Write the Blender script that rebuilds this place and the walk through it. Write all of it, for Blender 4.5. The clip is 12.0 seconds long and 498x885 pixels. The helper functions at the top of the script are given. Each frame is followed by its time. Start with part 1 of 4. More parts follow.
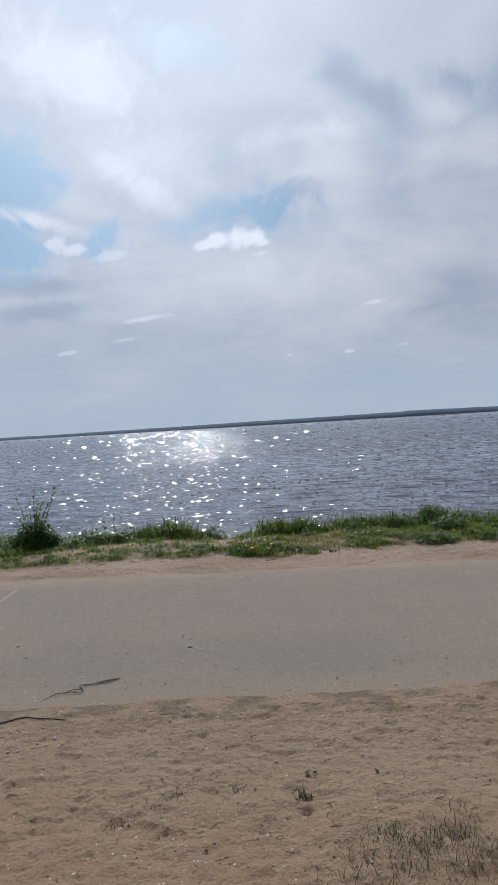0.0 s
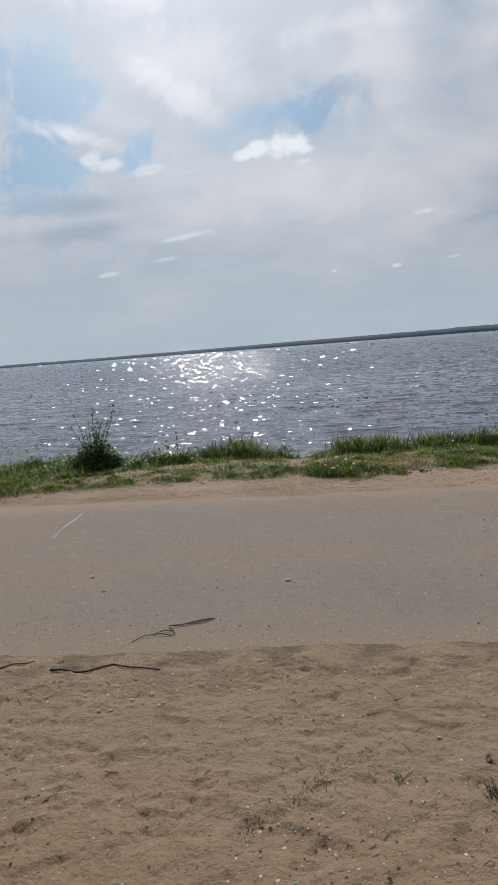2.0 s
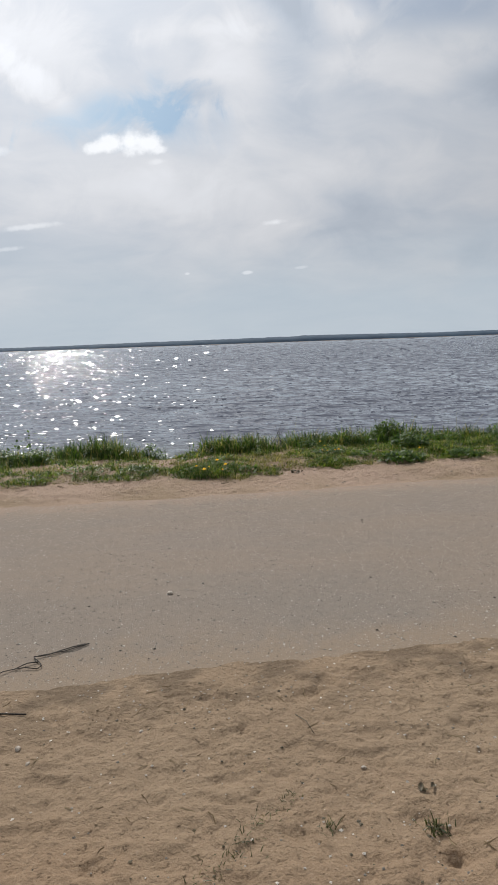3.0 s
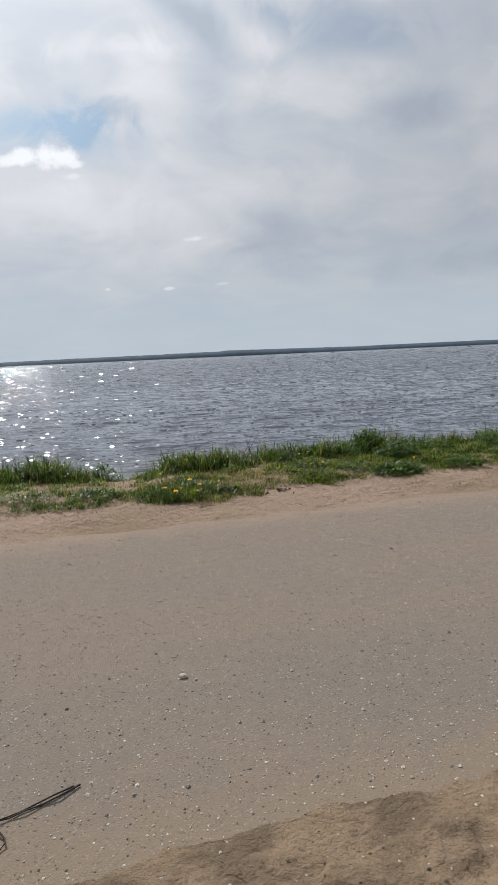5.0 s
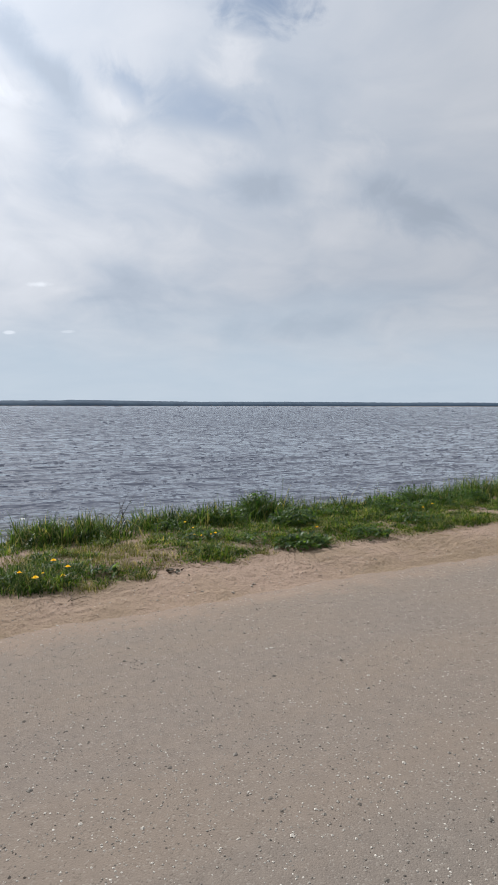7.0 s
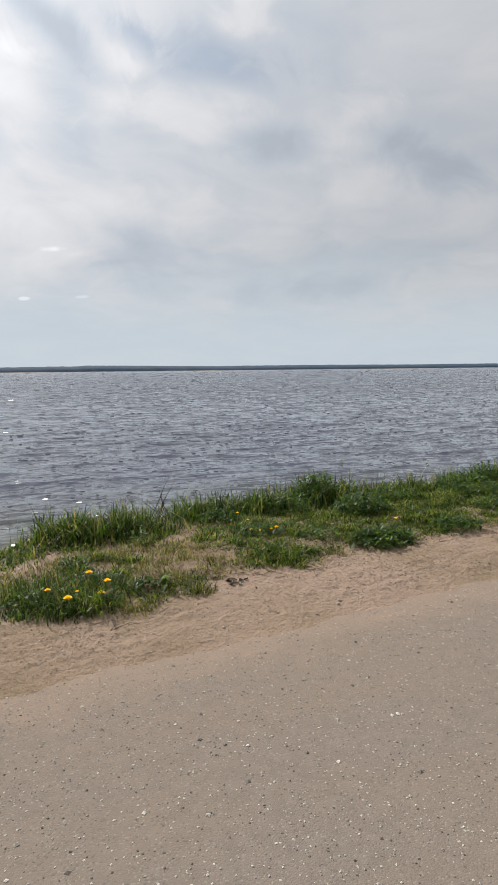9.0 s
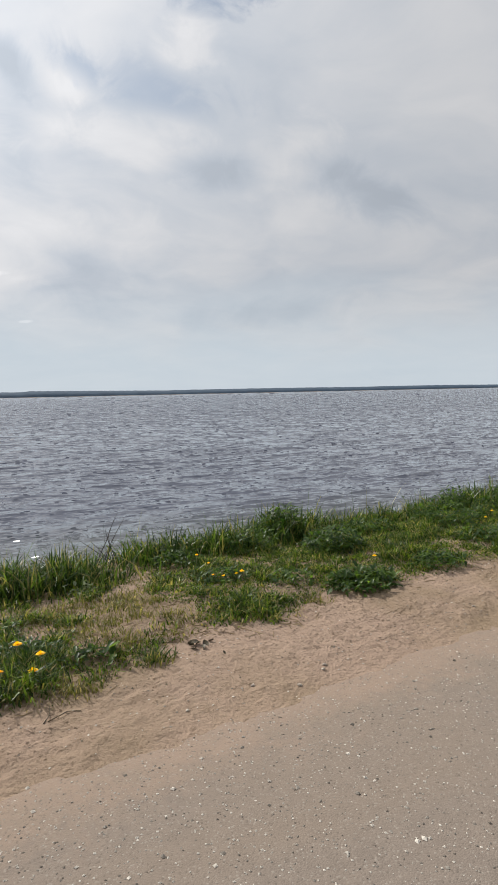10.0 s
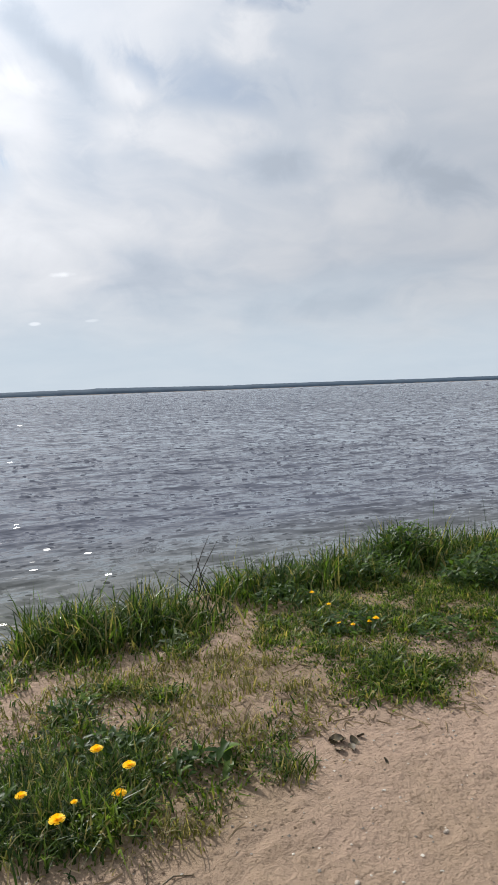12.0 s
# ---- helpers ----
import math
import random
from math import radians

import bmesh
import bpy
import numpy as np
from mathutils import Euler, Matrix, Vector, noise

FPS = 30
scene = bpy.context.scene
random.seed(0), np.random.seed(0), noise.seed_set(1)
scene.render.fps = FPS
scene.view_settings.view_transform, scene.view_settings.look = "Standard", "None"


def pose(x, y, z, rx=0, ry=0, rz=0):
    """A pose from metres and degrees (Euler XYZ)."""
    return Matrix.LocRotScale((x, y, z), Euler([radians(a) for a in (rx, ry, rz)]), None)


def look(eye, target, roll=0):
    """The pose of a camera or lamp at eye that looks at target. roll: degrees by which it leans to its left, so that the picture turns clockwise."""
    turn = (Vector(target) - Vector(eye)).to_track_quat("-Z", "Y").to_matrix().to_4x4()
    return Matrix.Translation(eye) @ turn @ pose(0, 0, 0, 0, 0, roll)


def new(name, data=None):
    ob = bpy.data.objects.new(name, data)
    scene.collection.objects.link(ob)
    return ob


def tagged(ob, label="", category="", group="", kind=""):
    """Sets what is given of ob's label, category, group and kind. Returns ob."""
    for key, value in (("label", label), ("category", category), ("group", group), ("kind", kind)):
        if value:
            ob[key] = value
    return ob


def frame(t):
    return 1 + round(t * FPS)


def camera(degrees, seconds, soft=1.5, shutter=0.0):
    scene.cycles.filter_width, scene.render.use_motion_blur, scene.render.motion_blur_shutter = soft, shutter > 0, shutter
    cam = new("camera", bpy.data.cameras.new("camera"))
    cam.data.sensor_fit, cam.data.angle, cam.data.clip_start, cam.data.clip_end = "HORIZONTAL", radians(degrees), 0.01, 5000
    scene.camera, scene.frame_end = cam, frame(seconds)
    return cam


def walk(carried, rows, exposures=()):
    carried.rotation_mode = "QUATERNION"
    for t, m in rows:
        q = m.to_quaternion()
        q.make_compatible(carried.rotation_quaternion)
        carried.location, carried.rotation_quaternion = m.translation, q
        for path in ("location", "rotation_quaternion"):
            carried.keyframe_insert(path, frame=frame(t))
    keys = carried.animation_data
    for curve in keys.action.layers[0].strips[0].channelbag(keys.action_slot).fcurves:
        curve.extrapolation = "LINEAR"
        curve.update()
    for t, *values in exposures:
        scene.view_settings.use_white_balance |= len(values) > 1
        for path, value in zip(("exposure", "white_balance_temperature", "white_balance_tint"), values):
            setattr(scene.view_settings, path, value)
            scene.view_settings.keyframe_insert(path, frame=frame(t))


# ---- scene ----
cam = camera(44.4, 12.0, soft=1.2)
PATH = [
    (0, (1.571, 0.037, 1.866), (1.194, 2.0, 1.811), -3.4),
    (0.5, (1.459, 0.207, 1.808), (1.114, 2.161, 1.558), 0.8),
    (0.7, (1.344, 0.249, 1.789), (1.073, 2.228, 1.688), 1.4),
    (1, (1.231, 0.321, 1.832), (0.926, 2.283, 1.593), 0.3),
    (1.5, (1.117, 0.608, 1.768), (0.525, 2.505, 1.547), -6.2),
    (2, (0.946, 0.787, 1.722), (0.419, 2.693, 1.42), -4.4),
    (2.3, (0.845, 0.894, 1.69), (0.711, 2.886, 1.563), -3.8),
    (2.5, (0.755, 0.975, 1.678), (0.781, 2.96, 1.432), -2.2),
    (3, (0.661, 1.153, 1.643), (0.61, 3.126, 1.321), -2.0),
    (3.2, (0.592, 1.246, 1.632), (0.539, 3.23, 1.383), -5.6),
    (4.8, (0.078, 2.185, 1.485), (0.211, 4.173, 1.314), -2.4),
    (5, (0.096, 2.327, 1.473), (0.287, 4.297, 1.19), -2.6),
    (5.5, (-0.023, 2.622, 1.465), (0.409, 4.563, 1.257), 0.4),
    (6, (-0.059, 2.857, 1.455), (0.285, 4.808, 1.183), -0.3),
    (6.5, (-0.062, 3.247, 1.456), (0.353, 5.2, 1.329), -0.8),
    (7, (-0.134, 3.567, 1.451), (0.556, 5.441, 1.331), 0.1),
    (7.2, (-0.141, 3.657, 1.463), (0.623, 5.496, 1.276), 0.0),
    (8.8, (-0.13, 4.553, 1.491), (0.568, 6.421, 1.347), -0.9),
    (9, (-0.166, 4.72, 1.49), (0.469, 6.602, 1.253), -0.6),
    (9.5, (-0.077, 5.088, 1.458), (0.545, 6.981, 1.281), -1.9),
    (10, (-0.035, 5.345, 1.482), (0.758, 7.173, 1.319), -1.2),
    (10.5, (-0.078, 5.623, 1.514), (0.834, 7.401, 1.44), -0.5),
    (11, (-0.09, 5.9, 1.501), (0.703, 7.728, 1.335), 0.9),
    (11.5, (-0.034, 6.199, 1.493), (0.719, 8.048, 1.374), -0.9),
    (12, (-0.009, 6.451, 1.489), (0.595, 8.35, 1.313), -2.1),
]
walk(cam, [(t, look(eye, target, roll)) for t, eye, target, roll in PATH],
     exposures=[(0, -0.42, 5850, 10), (1.0, -0.42, 6150, 10), (1.5, -0.4, 6100, 10), (2.5, -0.42, 6400, 10), (3.0, -0.2, 6450, 10), (5, -0.23, 6400, 10), (6, -0.07, 6350, 10), (7, -0.05, 6200, 10), (9.5, 0.0, 6650, 10), (12, 0.08, 6400, 10)])

# ---- world, sun, exposure ----
SUN_AZ, SUN_EL = radians(-22), radians(41)
SUN_DIR = Vector((math.sin(SUN_AZ) * math.cos(SUN_EL), math.cos(SUN_AZ) * math.cos(SUN_EL), math.sin(SUN_EL)))
scene.view_settings.exposure = 0.0


class Nodes:
    """Short hand for building a node tree."""

    def __init__(self, tree):
        self.tree = tree
        tree.nodes.clear()

    def add(self, kind, inputs=None, **settings):
        n = self.tree.nodes.new(kind)
        for key, value in settings.items():
            setattr(n, key, value)
        for key, value in (inputs or {}).items():
            if isinstance(value, bpy.types.NodeSocket):
                self.tree.links.new(value, n.inputs[key])
            else:
                n.inputs[key].default_value = value
        return n

    def math(self, op, a, b=0.0, c=0.0, clamp=False):
        n = self.add("ShaderNodeMath", {0: a, 1: b, 2: c}, operation=op, use_clamp=clamp)
        return n.outputs[0]

    def mix(self, fac, a, b, blend="MIX"):
        n = self.add("ShaderNodeMix", data_type="RGBA", blend_type=blend)
        for i, v in ((0, fac), (6, a), (7, b)):
            if isinstance(v, bpy.types.NodeSocket):
                self.tree.links.new(v, n.inputs[i])
            else:
                n.inputs[i].default_value = v if i == 0 else (*v[:3], 1.0)
        return n.outputs[2]

    def noise(self, vector, scale, detail=4.0, rough=0.55, distort=0.0):
        return self.add("ShaderNodeTexNoise", {"Vector": vector, "Scale": scale, "Detail": detail, "Roughness": rough, "Distortion": distort}).outputs[0]

    def ramp(self, value, low, high):
        return self.add("ShaderNodeMapRange", {0: value, 1: low, 2: high}, interpolation_type="SMOOTHSTEP").outputs[0]


def sky_world():
    world = bpy.data.worlds.new("sky")
    scene.world = world
    world.use_nodes = True
    n = Nodes(world.node_tree)
    way = n.add("ShaderNodeTexCoord").outputs["Generated"]
    sky = n.add("ShaderNodeTexSky", sky_type="NISHITA", sun_disc=False, sun_elevation=SUN_EL, sun_rotation=SUN_AZ, altitude=100.0, dust_density=2.0)
    xyz = n.add("ShaderNodeSeparateXYZ", {0: way})
    x, y, z = xyz.outputs
    # flat cloud deck: the direction cut with a plane overhead
    lift = n.math("MAXIMUM", n.math("ADD", z, 0.22), 0.08)
    deck = n.add("ShaderNodeCombineXYZ", {0: n.math("DIVIDE", x, lift), 1: n.math("DIVIDE", y, lift), 2: 3.7}).outputs[0]
    warp = n.add("ShaderNodeTexNoise", {"Vector": deck, "Scale": 1.1, "Detail": 3.0})
    bent = n.add("ShaderNodeVectorMath", {0: warp.outputs["Color"], 1: (0.5, 0.5, 0.5)}, operation="SUBTRACT").outputs[0]
    bent = n.add("ShaderNodeVectorMath", {0: bent, 3: 0.9}, operation="SCALE").outputs[0]
    bent = n.add("ShaderNodeVectorMath", {0: deck, 1: bent}, operation="ADD").outputs[0]
    soft = n.math("SUBTRACT", n.noise(bent, 1.5, 3.0, 0.42), 0.5)
    fine = n.math("SUBTRACT", n.noise(bent, 4.5, 8.0, 0.55), 0.5)
    # tangent plane ahead, to set single clouds and gaps where they stand in the sky
    ahead = n.math("MAXIMUM", y, 0.05)
    u, v = n.math("DIVIDE", x, ahead), n.math("DIVIDE", z, ahead)
    ragged = n.add("ShaderNodeCombineXYZ", {0: u, 1: v, 2: 0.0}).outputs[0]
    jag = n.math("SUBTRACT", n.noise(ragged, 30.0, 5.0, 0.6), 0.5)
    wisp = n.math("SUBTRACT", n.noise(ragged, 9.0, 8.0, 0.6, 0.9), 0.5)

    def patch(cu, cv, ru, rv, tilt=0.0, rag=None, amount=1.0, soft_edge=1.0):
        ca, sa = math.cos(radians(tilt)), math.sin(radians(tilt))
        du, dv = n.math("SUBTRACT", u, cu), n.math("SUBTRACT", v, cv)
        a = n.math("DIVIDE", n.math("ADD", n.math("MULTIPLY", du, ca), n.math("MULTIPLY", dv, sa)), ru)
        b = n.math("DIVIDE", n.math("SUBTRACT", n.math("MULTIPLY", dv, ca), n.math("MULTIPLY", du, sa)), rv)
        d = n.math("SQRT", n.math("ADD", n.math("MULTIPLY", a, a), n.math("MULTIPLY", b, b)))
        d = n.math("ADD", d, n.math("MULTIPLY", jag if rag is None else rag, amount))
        return n.ramp(d, 1.0, 1.0 - soft_edge)

    def together(patches, amount):
        total = 0.0
        for g in patches:
            total = n.math("ADD", total, n.math("MULTIPLY", patch(*g[:5], rag=wisp, amount=amount, soft_edge=0.95), g[5]))
        return total

    white_veil = together(SKY_VEILS, 2.0)
    gap = n.math("SUBTRACT", together(SKY_GAPS, 2.4), n.math("MULTIPLY", white_veil, 0.6))
    gap = n.math("MULTIPLY", gap, n.math("ADD", 1.0, n.math("MULTIPLY", fine, 1.6)), clamp=True)
    # thick parts of the deck are greyer, and it shines round the sun
    tone = n.math("ADD", 0.55, n.math("ADD", n.math("MULTIPLY", soft, 1.1), n.math("MULTIPLY", fine, 0.7)))
    tone = n.math("SUBTRACT", n.math("ADD", tone, white_veil), together(SKY_SHADES, 1.8))
    tone = n.math("MINIMUM", n.math("MAXIMUM", tone, 0.0), 1.25)
    to_sun = n.math("MAXIMUM", n.add("ShaderNodeVectorMath", {0: way, 1: tuple(SUN_DIR)}, operation="DOT_PRODUCT").outputs["Value"], 0.0)
    shine = n.math("ADD", n.math("MULTIPLY", n.math("POWER", to_sun, 4.0), 0.75), n.math("MULTIPLY", n.math("POWER", to_sun, 22.0), 0.35))
    bright = n.math("MULTIPLY", n.math("ADD", 1.0, shine), n.math("ADD", 0.425, n.math("MULTIPLY", tone, 0.19)))
    white = n.add("ShaderNodeVectorMath", {0: n.mix(n.ramp(tone, 0.0, 0.9), (0.86, 0.955, 1.09), (0.965, 0.985, 1.03)), 3: bright}, operation="SCALE").outputs[0]
    blue = n.mix(1.0, sky.outputs[0], (SKY_GAIN * 0.66, SKY_GAIN * 0.87, SKY_GAIN * 1.02), "MULTIPLY")
    haze = n.mix(n.ramp(v, 0.30, -0.02), blue, (0.44, 0.56, 0.65))
    colour = n.mix(gap, white, haze)
    near_horizon = n.math("MULTIPLY", n.ramp(n.math("ADD", z, n.math("MULTIPLY", soft, 0.12)), 0.20, 0.03), 0.75)
    colour = n.mix(near_horizon, colour, (0.575, 0.662, 0.735))
    for cu, cv, ru, rv, glow in SKY_PUFFS:
        colour = n.mix(n.math("MULTIPLY", patch(cu, cv, ru, rv, 4.0, amount=1.7, soft_edge=0.7), glow), colour, (1.12, 1.14, 1.17))
    out = n.add("ShaderNodeBackground", {0: colour, 1: 1.0})
    n.add("ShaderNodeOutputWorld", {0: out.outputs[0]})


SKY_GAIN = 0.075
# where ahead, how wide and high, tilt, how deep
# gaps of blue
SKY_GAPS = [(-0.61, 0.46, 0.22, 0.12, -30, 1.4), (-0.62, 0.335, 0.24, 0.065, 0, 1.3), (-0.19, 0.355, 0.16, 0.055, 6, 1.05), (-0.11, 0.335, 0.11, 0.06, 0, 0.4),
            (-0.28, 0.645, 0.16, 0.07, -20, 0.5), (0.38, 0.675, 0.13, 0.065, 10, 0.65), (0.28, 0.50, 0.2, 0.075, 0, 0.38), (0.17, 0.50, 0.10, 0.05, -25, 0.12)]
# thicker, greyer cloud
SKY_SHADES = [(0.03, 0.515, 0.15, 0.045, -38, 0.6), (0.40, 0.377, 0.13, 0.045, 10, 0.4), (0.70, 0.36, 0.16, 0.07, -15, 0.45), (0.15, 0.19, 0.14, 0.07, -20, 0.4), (-0.56, 0.27, 0.2, 0.026, -5, 0.6),
              (-0.55, 0.222, 0.2, 0.024, 0, 0.45), (0.05, 0.39, 0.07, 0.14, 15, 0.3), (0.48, 0.14, 0.26, 0.035, 8, 0.35), (-0.09, 0.375, 0.08, 0.03, 5, 0.5)]
# thin white cloud, brightly lit
SKY_VEILS = [(-0.32, 0.45, 0.18, 0.08, -20, 0.45), (-0.345, 0.41, 0.15, 0.03, -38, 0.4), (-0.06, 0.465, 0.16, 0.03, 0, 0.4), (-0.56, 0.388, 0.16, 0.026, -22, 1.0), (0.23, 0.41, 0.2, 0.06, 5, 0.4),
             (0.345, 0.565, 0.09, 0.07, 20, 0.5), (0.14, 0.468, 0.06, 0.04, 0, 0.35), (-0.02, 0.42, 0.10, 0.13, 0, 0.35), (0.52, 0.42, 0.15, 0.06, 35, 0.35), (0.19, 0.25, 0.18, 0.07, 0, 0.25),
             (-0.49, 0.65, 0.25, 0.10, -30, 0.5), (-0.2, 0.235, 0.4, 0.06, 0, 0.25)]
# small white clouds: where, how wide and high, how bright
SKY_PUFFS = [(-0.246, 0.305, 0.028, 0.010, 0.9), (-0.222, 0.311, 0.03, 0.018, 0.95), (-0.193, 0.313, 0.034, 0.022, 1.0), (-0.167, 0.308, 0.028, 0.017, 0.95), (-0.148, 0.299, 0.016, 0.01, 0.8), (-0.15, 0.282, 0.02, 0.006, 0.35),
             (0.0275, 0.1855, 0.02, 0.006, 0.45), (-0.0185, 0.1104, 0.012, 0.0035, 0.4), (-0.1145, 0.112, 0.006, 0.003, 0.35), (-0.509, 0.146, 0.028, 0.005, 0.35), (0.0645, 0.115, 0.012, 0.003, 0.2),
             (-0.515, 0.34, 0.035, 0.014, 0.6), (-0.485, 0.325, 0.03, 0.016, 0.65), (-0.415, 0.305, 0.05, 0.011, 0.4), (-0.36, 0.193, 0.06, 0.006, 0.4), (-0.40, 0.16, 0.03, 0.005, 0.3)]
sky_world()
sun = new("sun", bpy.data.lights.new("sun", "SUN"))
sun.data.energy, sun.data.angle, sun.data.color = 4.4, radians(0.6), (1.0, 0.965, 0.905)
sun.matrix_world = look(SUN_DIR * 50, (0, 0, 0))


# ---- materials ----
def material(name):
    m = bpy.data.materials.new(name)
    m.use_nodes = True
    return m, Nodes(m.node_tree)


def finish(n, shader):
    n.add("ShaderNodeOutputMaterial", {0: shader})


def sand_material():
    m, n = material("sand")
    p = n.add("ShaderNodeNewGeometry").outputs["Position"]
    big, mid, grain = n.noise(p, 0.9, 4), n.noise(p, 9.0, 5, 0.6), n.noise(p, 260.0, 3, 0.7)
    y = n.add("ShaderNodeSeparateXYZ", {0: p}).outputs[1]
    tan, red = (0.252, 0.18, 0.117), (0.355, 0.255, 0.192)
    base = n.mix(n.ramp(y, 6.5, 8.0), tan, red)
    base = n.mix(n.ramp(big, 0.38, 0.65), base, (0.268, 0.195, 0.128))
    # rust-coloured soil shows where the top is kicked loose
    rust = n.math("MULTIPLY", n.ramp(n.math("ADD", y, n.math("MULTIPLY", n.noise(p, 1.7, 4, 0.6), -1.6)), 2.55, 1.2), 0.75)
    base = n.mix(rust, base, (0.248, 0.155, 0.092))
    base = n.mix(n.math("MULTIPLY", n.ramp(mid, 0.55, 0.75), 0.45), base, (0.14, 0.094, 0.058))
    base = n.mix(n.math("MULTIPLY", n.ramp(grain, 0.35, 0.7), 0.3), base, (0.36, 0.28, 0.205))
    px, py = n.add("ShaderNodeSeparateXYZ", {0: p}).outputs[:2]
    lip = n.math("SUBTRACT", n.math("SUBTRACT", py, n.math("MULTIPLY", px, 0.175)), 3.99)
    # dark soil along the road lip, with its shadow dashes put into the colour
    soil = n.math("MULTIPLY", n.math("MULTIPLY", n.ramp(lip, -0.65, -0.12), n.ramp(lip, 1.0, 0.3)), n.ramp(n.noise(p, 3.5, 5, 0.6), 0.42, 0.62))
    base = n.mix(n.math("MULTIPLY", soil, 0.7), base, (0.12, 0.088, 0.06))
    crumb = n.noise(p, 30.0, 5, 0.68)
    # shaded sides of small lumps, put into the colour as dark and pale specks
    base = n.mix(n.math("MULTIPLY", n.ramp(crumb, 0.55, 0.68), 0.42), base, (0.115, 0.077, 0.048))
    base = n.mix(n.math("MULTIPLY", n.ramp(crumb, 0.42, 0.30), 0.35), base, (0.33, 0.255, 0.18))
    wet = n.ramp(n.add("ShaderNodeSeparateXYZ", {0: p}).outputs[2], -0.35, -0.6)
    base = n.mix(wet, base, (0.12, 0.12, 0.07))
    scuff = n.add("ShaderNodeMapping", {"Vector": p, "Rotation": (0, 0, radians(-14)), "Scale": (0.6, 1.0, 1.0)}).outputs[0]
    pits = n.noise(scuff, 62.0, 4, 0.7)
    # pits darkened and rises paled in the colour, as shade would leave them
    base = n.mix(n.math("MULTIPLY", n.ramp(pits, 0.58, 0.66), 0.55), base, (0.085, 0.058, 0.038))
    base = n.mix(n.math("MULTIPLY", n.ramp(pits, 0.40, 0.32), 0.4), base, (0.36, 0.28, 0.2))
    h = n.math("ADD", n.math("MULTIPLY", mid, 0.4), n.math("ADD", n.math("MULTIPLY", crumb, 0.45), n.math("MULTIPLY", grain, 0.06)))
    h = n.math("SUBTRACT", h, n.math("MULTIPLY", pits, 0.1))
    bump = n.add("ShaderNodeBump", {"Strength": 1.0, "Distance": 0.05, "Height": h})
    finish(n, n.add("ShaderNodeBsdfPrincipled", {"Base Color": base, "Roughness": 0.95, "Specular IOR Level": 0.15, "Normal": bump.outputs[0]}).outputs[0])
    return m


def asphalt_material():
    m, n = material("dusty_asphalt")
    p = n.add("ShaderNodeNewGeometry").outputs["Position"]
    stretched = n.add("ShaderNodeMapping", {"Vector": p, "Rotation": (0, 0, radians(-9)), "Scale": (0.25, 1.0, 1.0)}).outputs[0]
    lane = n.noise(stretched, 1.6, 4, 0.55)
    big, mid = n.noise(p, 0.7, 4), n.noise(p, 14.0, 6, 0.65)
    cells = n.add("ShaderNodeTexVoronoi", {"Vector": p, "Scale": 150.0, "Randomness": 1.0})
    tone = n.add("ShaderNodeSeparateColor", {0: cells.outputs["Color"]}).outputs[0]
    dust = n.math("MULTIPLY", n.ramp(n.math("ADD", n.math("MULTIPLY", lane, 0.6), n.math("MULTIPLY", big, 0.4)), 0.36, 0.62), 0.55)
    base = n.mix(n.ramp(mid, 0.3, 0.7), (0.195, 0.162, 0.137), (0.228, 0.189, 0.158))
    px, py = n.add("ShaderNodeSeparateXYZ", {0: p}).outputs[:2]
    across = n.math("SUBTRACT", py, n.math("MULTIPLY", px, 0.16))
    worn = n.math("MULTIPLY", n.ramp(n.math("ADD", across, n.math("MULTIPLY", lane, 1.6)), 6.9, 5.0), 0.35)
    base = n.mix(worn, base, (0.170, 0.154, 0.131))
    edge = n.math("ADD", n.ramp(across, 4.5, 3.95), n.ramp(n.math("ADD", across, n.math("MULTIPLY", px, 0.02)), 7.0, 7.75), clamp=True)
    dust = n.math("MAXIMUM", dust, n.math("MULTIPLY", edge, n.ramp(mid, 0.25, 0.6)))
    base = n.mix(dust, base, (0.236, 0.186, 0.144))
    # sand trodden and blown over the broken edges
    drift = n.math("ADD", across, n.math("MULTIPLY", n.math("SUBTRACT", n.noise(p, 4.0, 5, 0.65), 0.5), 1.1))
    base = n.mix(n.math("MULTIPLY", n.ramp(drift, 4.5, 3.95), 0.8), base, (0.236, 0.183, 0.134))
    base = n.mix(n.math("MULTIPLY", n.ramp(drift, 7.2, 7.75), 0.7), base, (0.30, 0.222, 0.17))
    base = n.mix(n.math("MULTIPLY", n.ramp(tone, 0.9, 0.98), 0.4), base, (0.332, 0.299, 0.257))
    base = n.mix(n.math("MULTIPLY", n.ramp(tone, 0.10, 0.02), 0.4), base, (0.108, 0.091, 0.075))
    h = n.math("ADD", n.math("MULTIPLY", cells.outputs["Distance"], -0.8), n.math("MULTIPLY", mid, 0.3))
    bump = n.add("ShaderNodeBump", {"Strength": 0.45, "Distance": 0.004, "Height": h})
    finish(n, n.add("ShaderNodeBsdfPrincipled", {"Base Color": base, "Roughness": 0.95, "Specular IOR Level": 0.1, "Normal": bump.outputs[0]}).outputs[0])
    return m


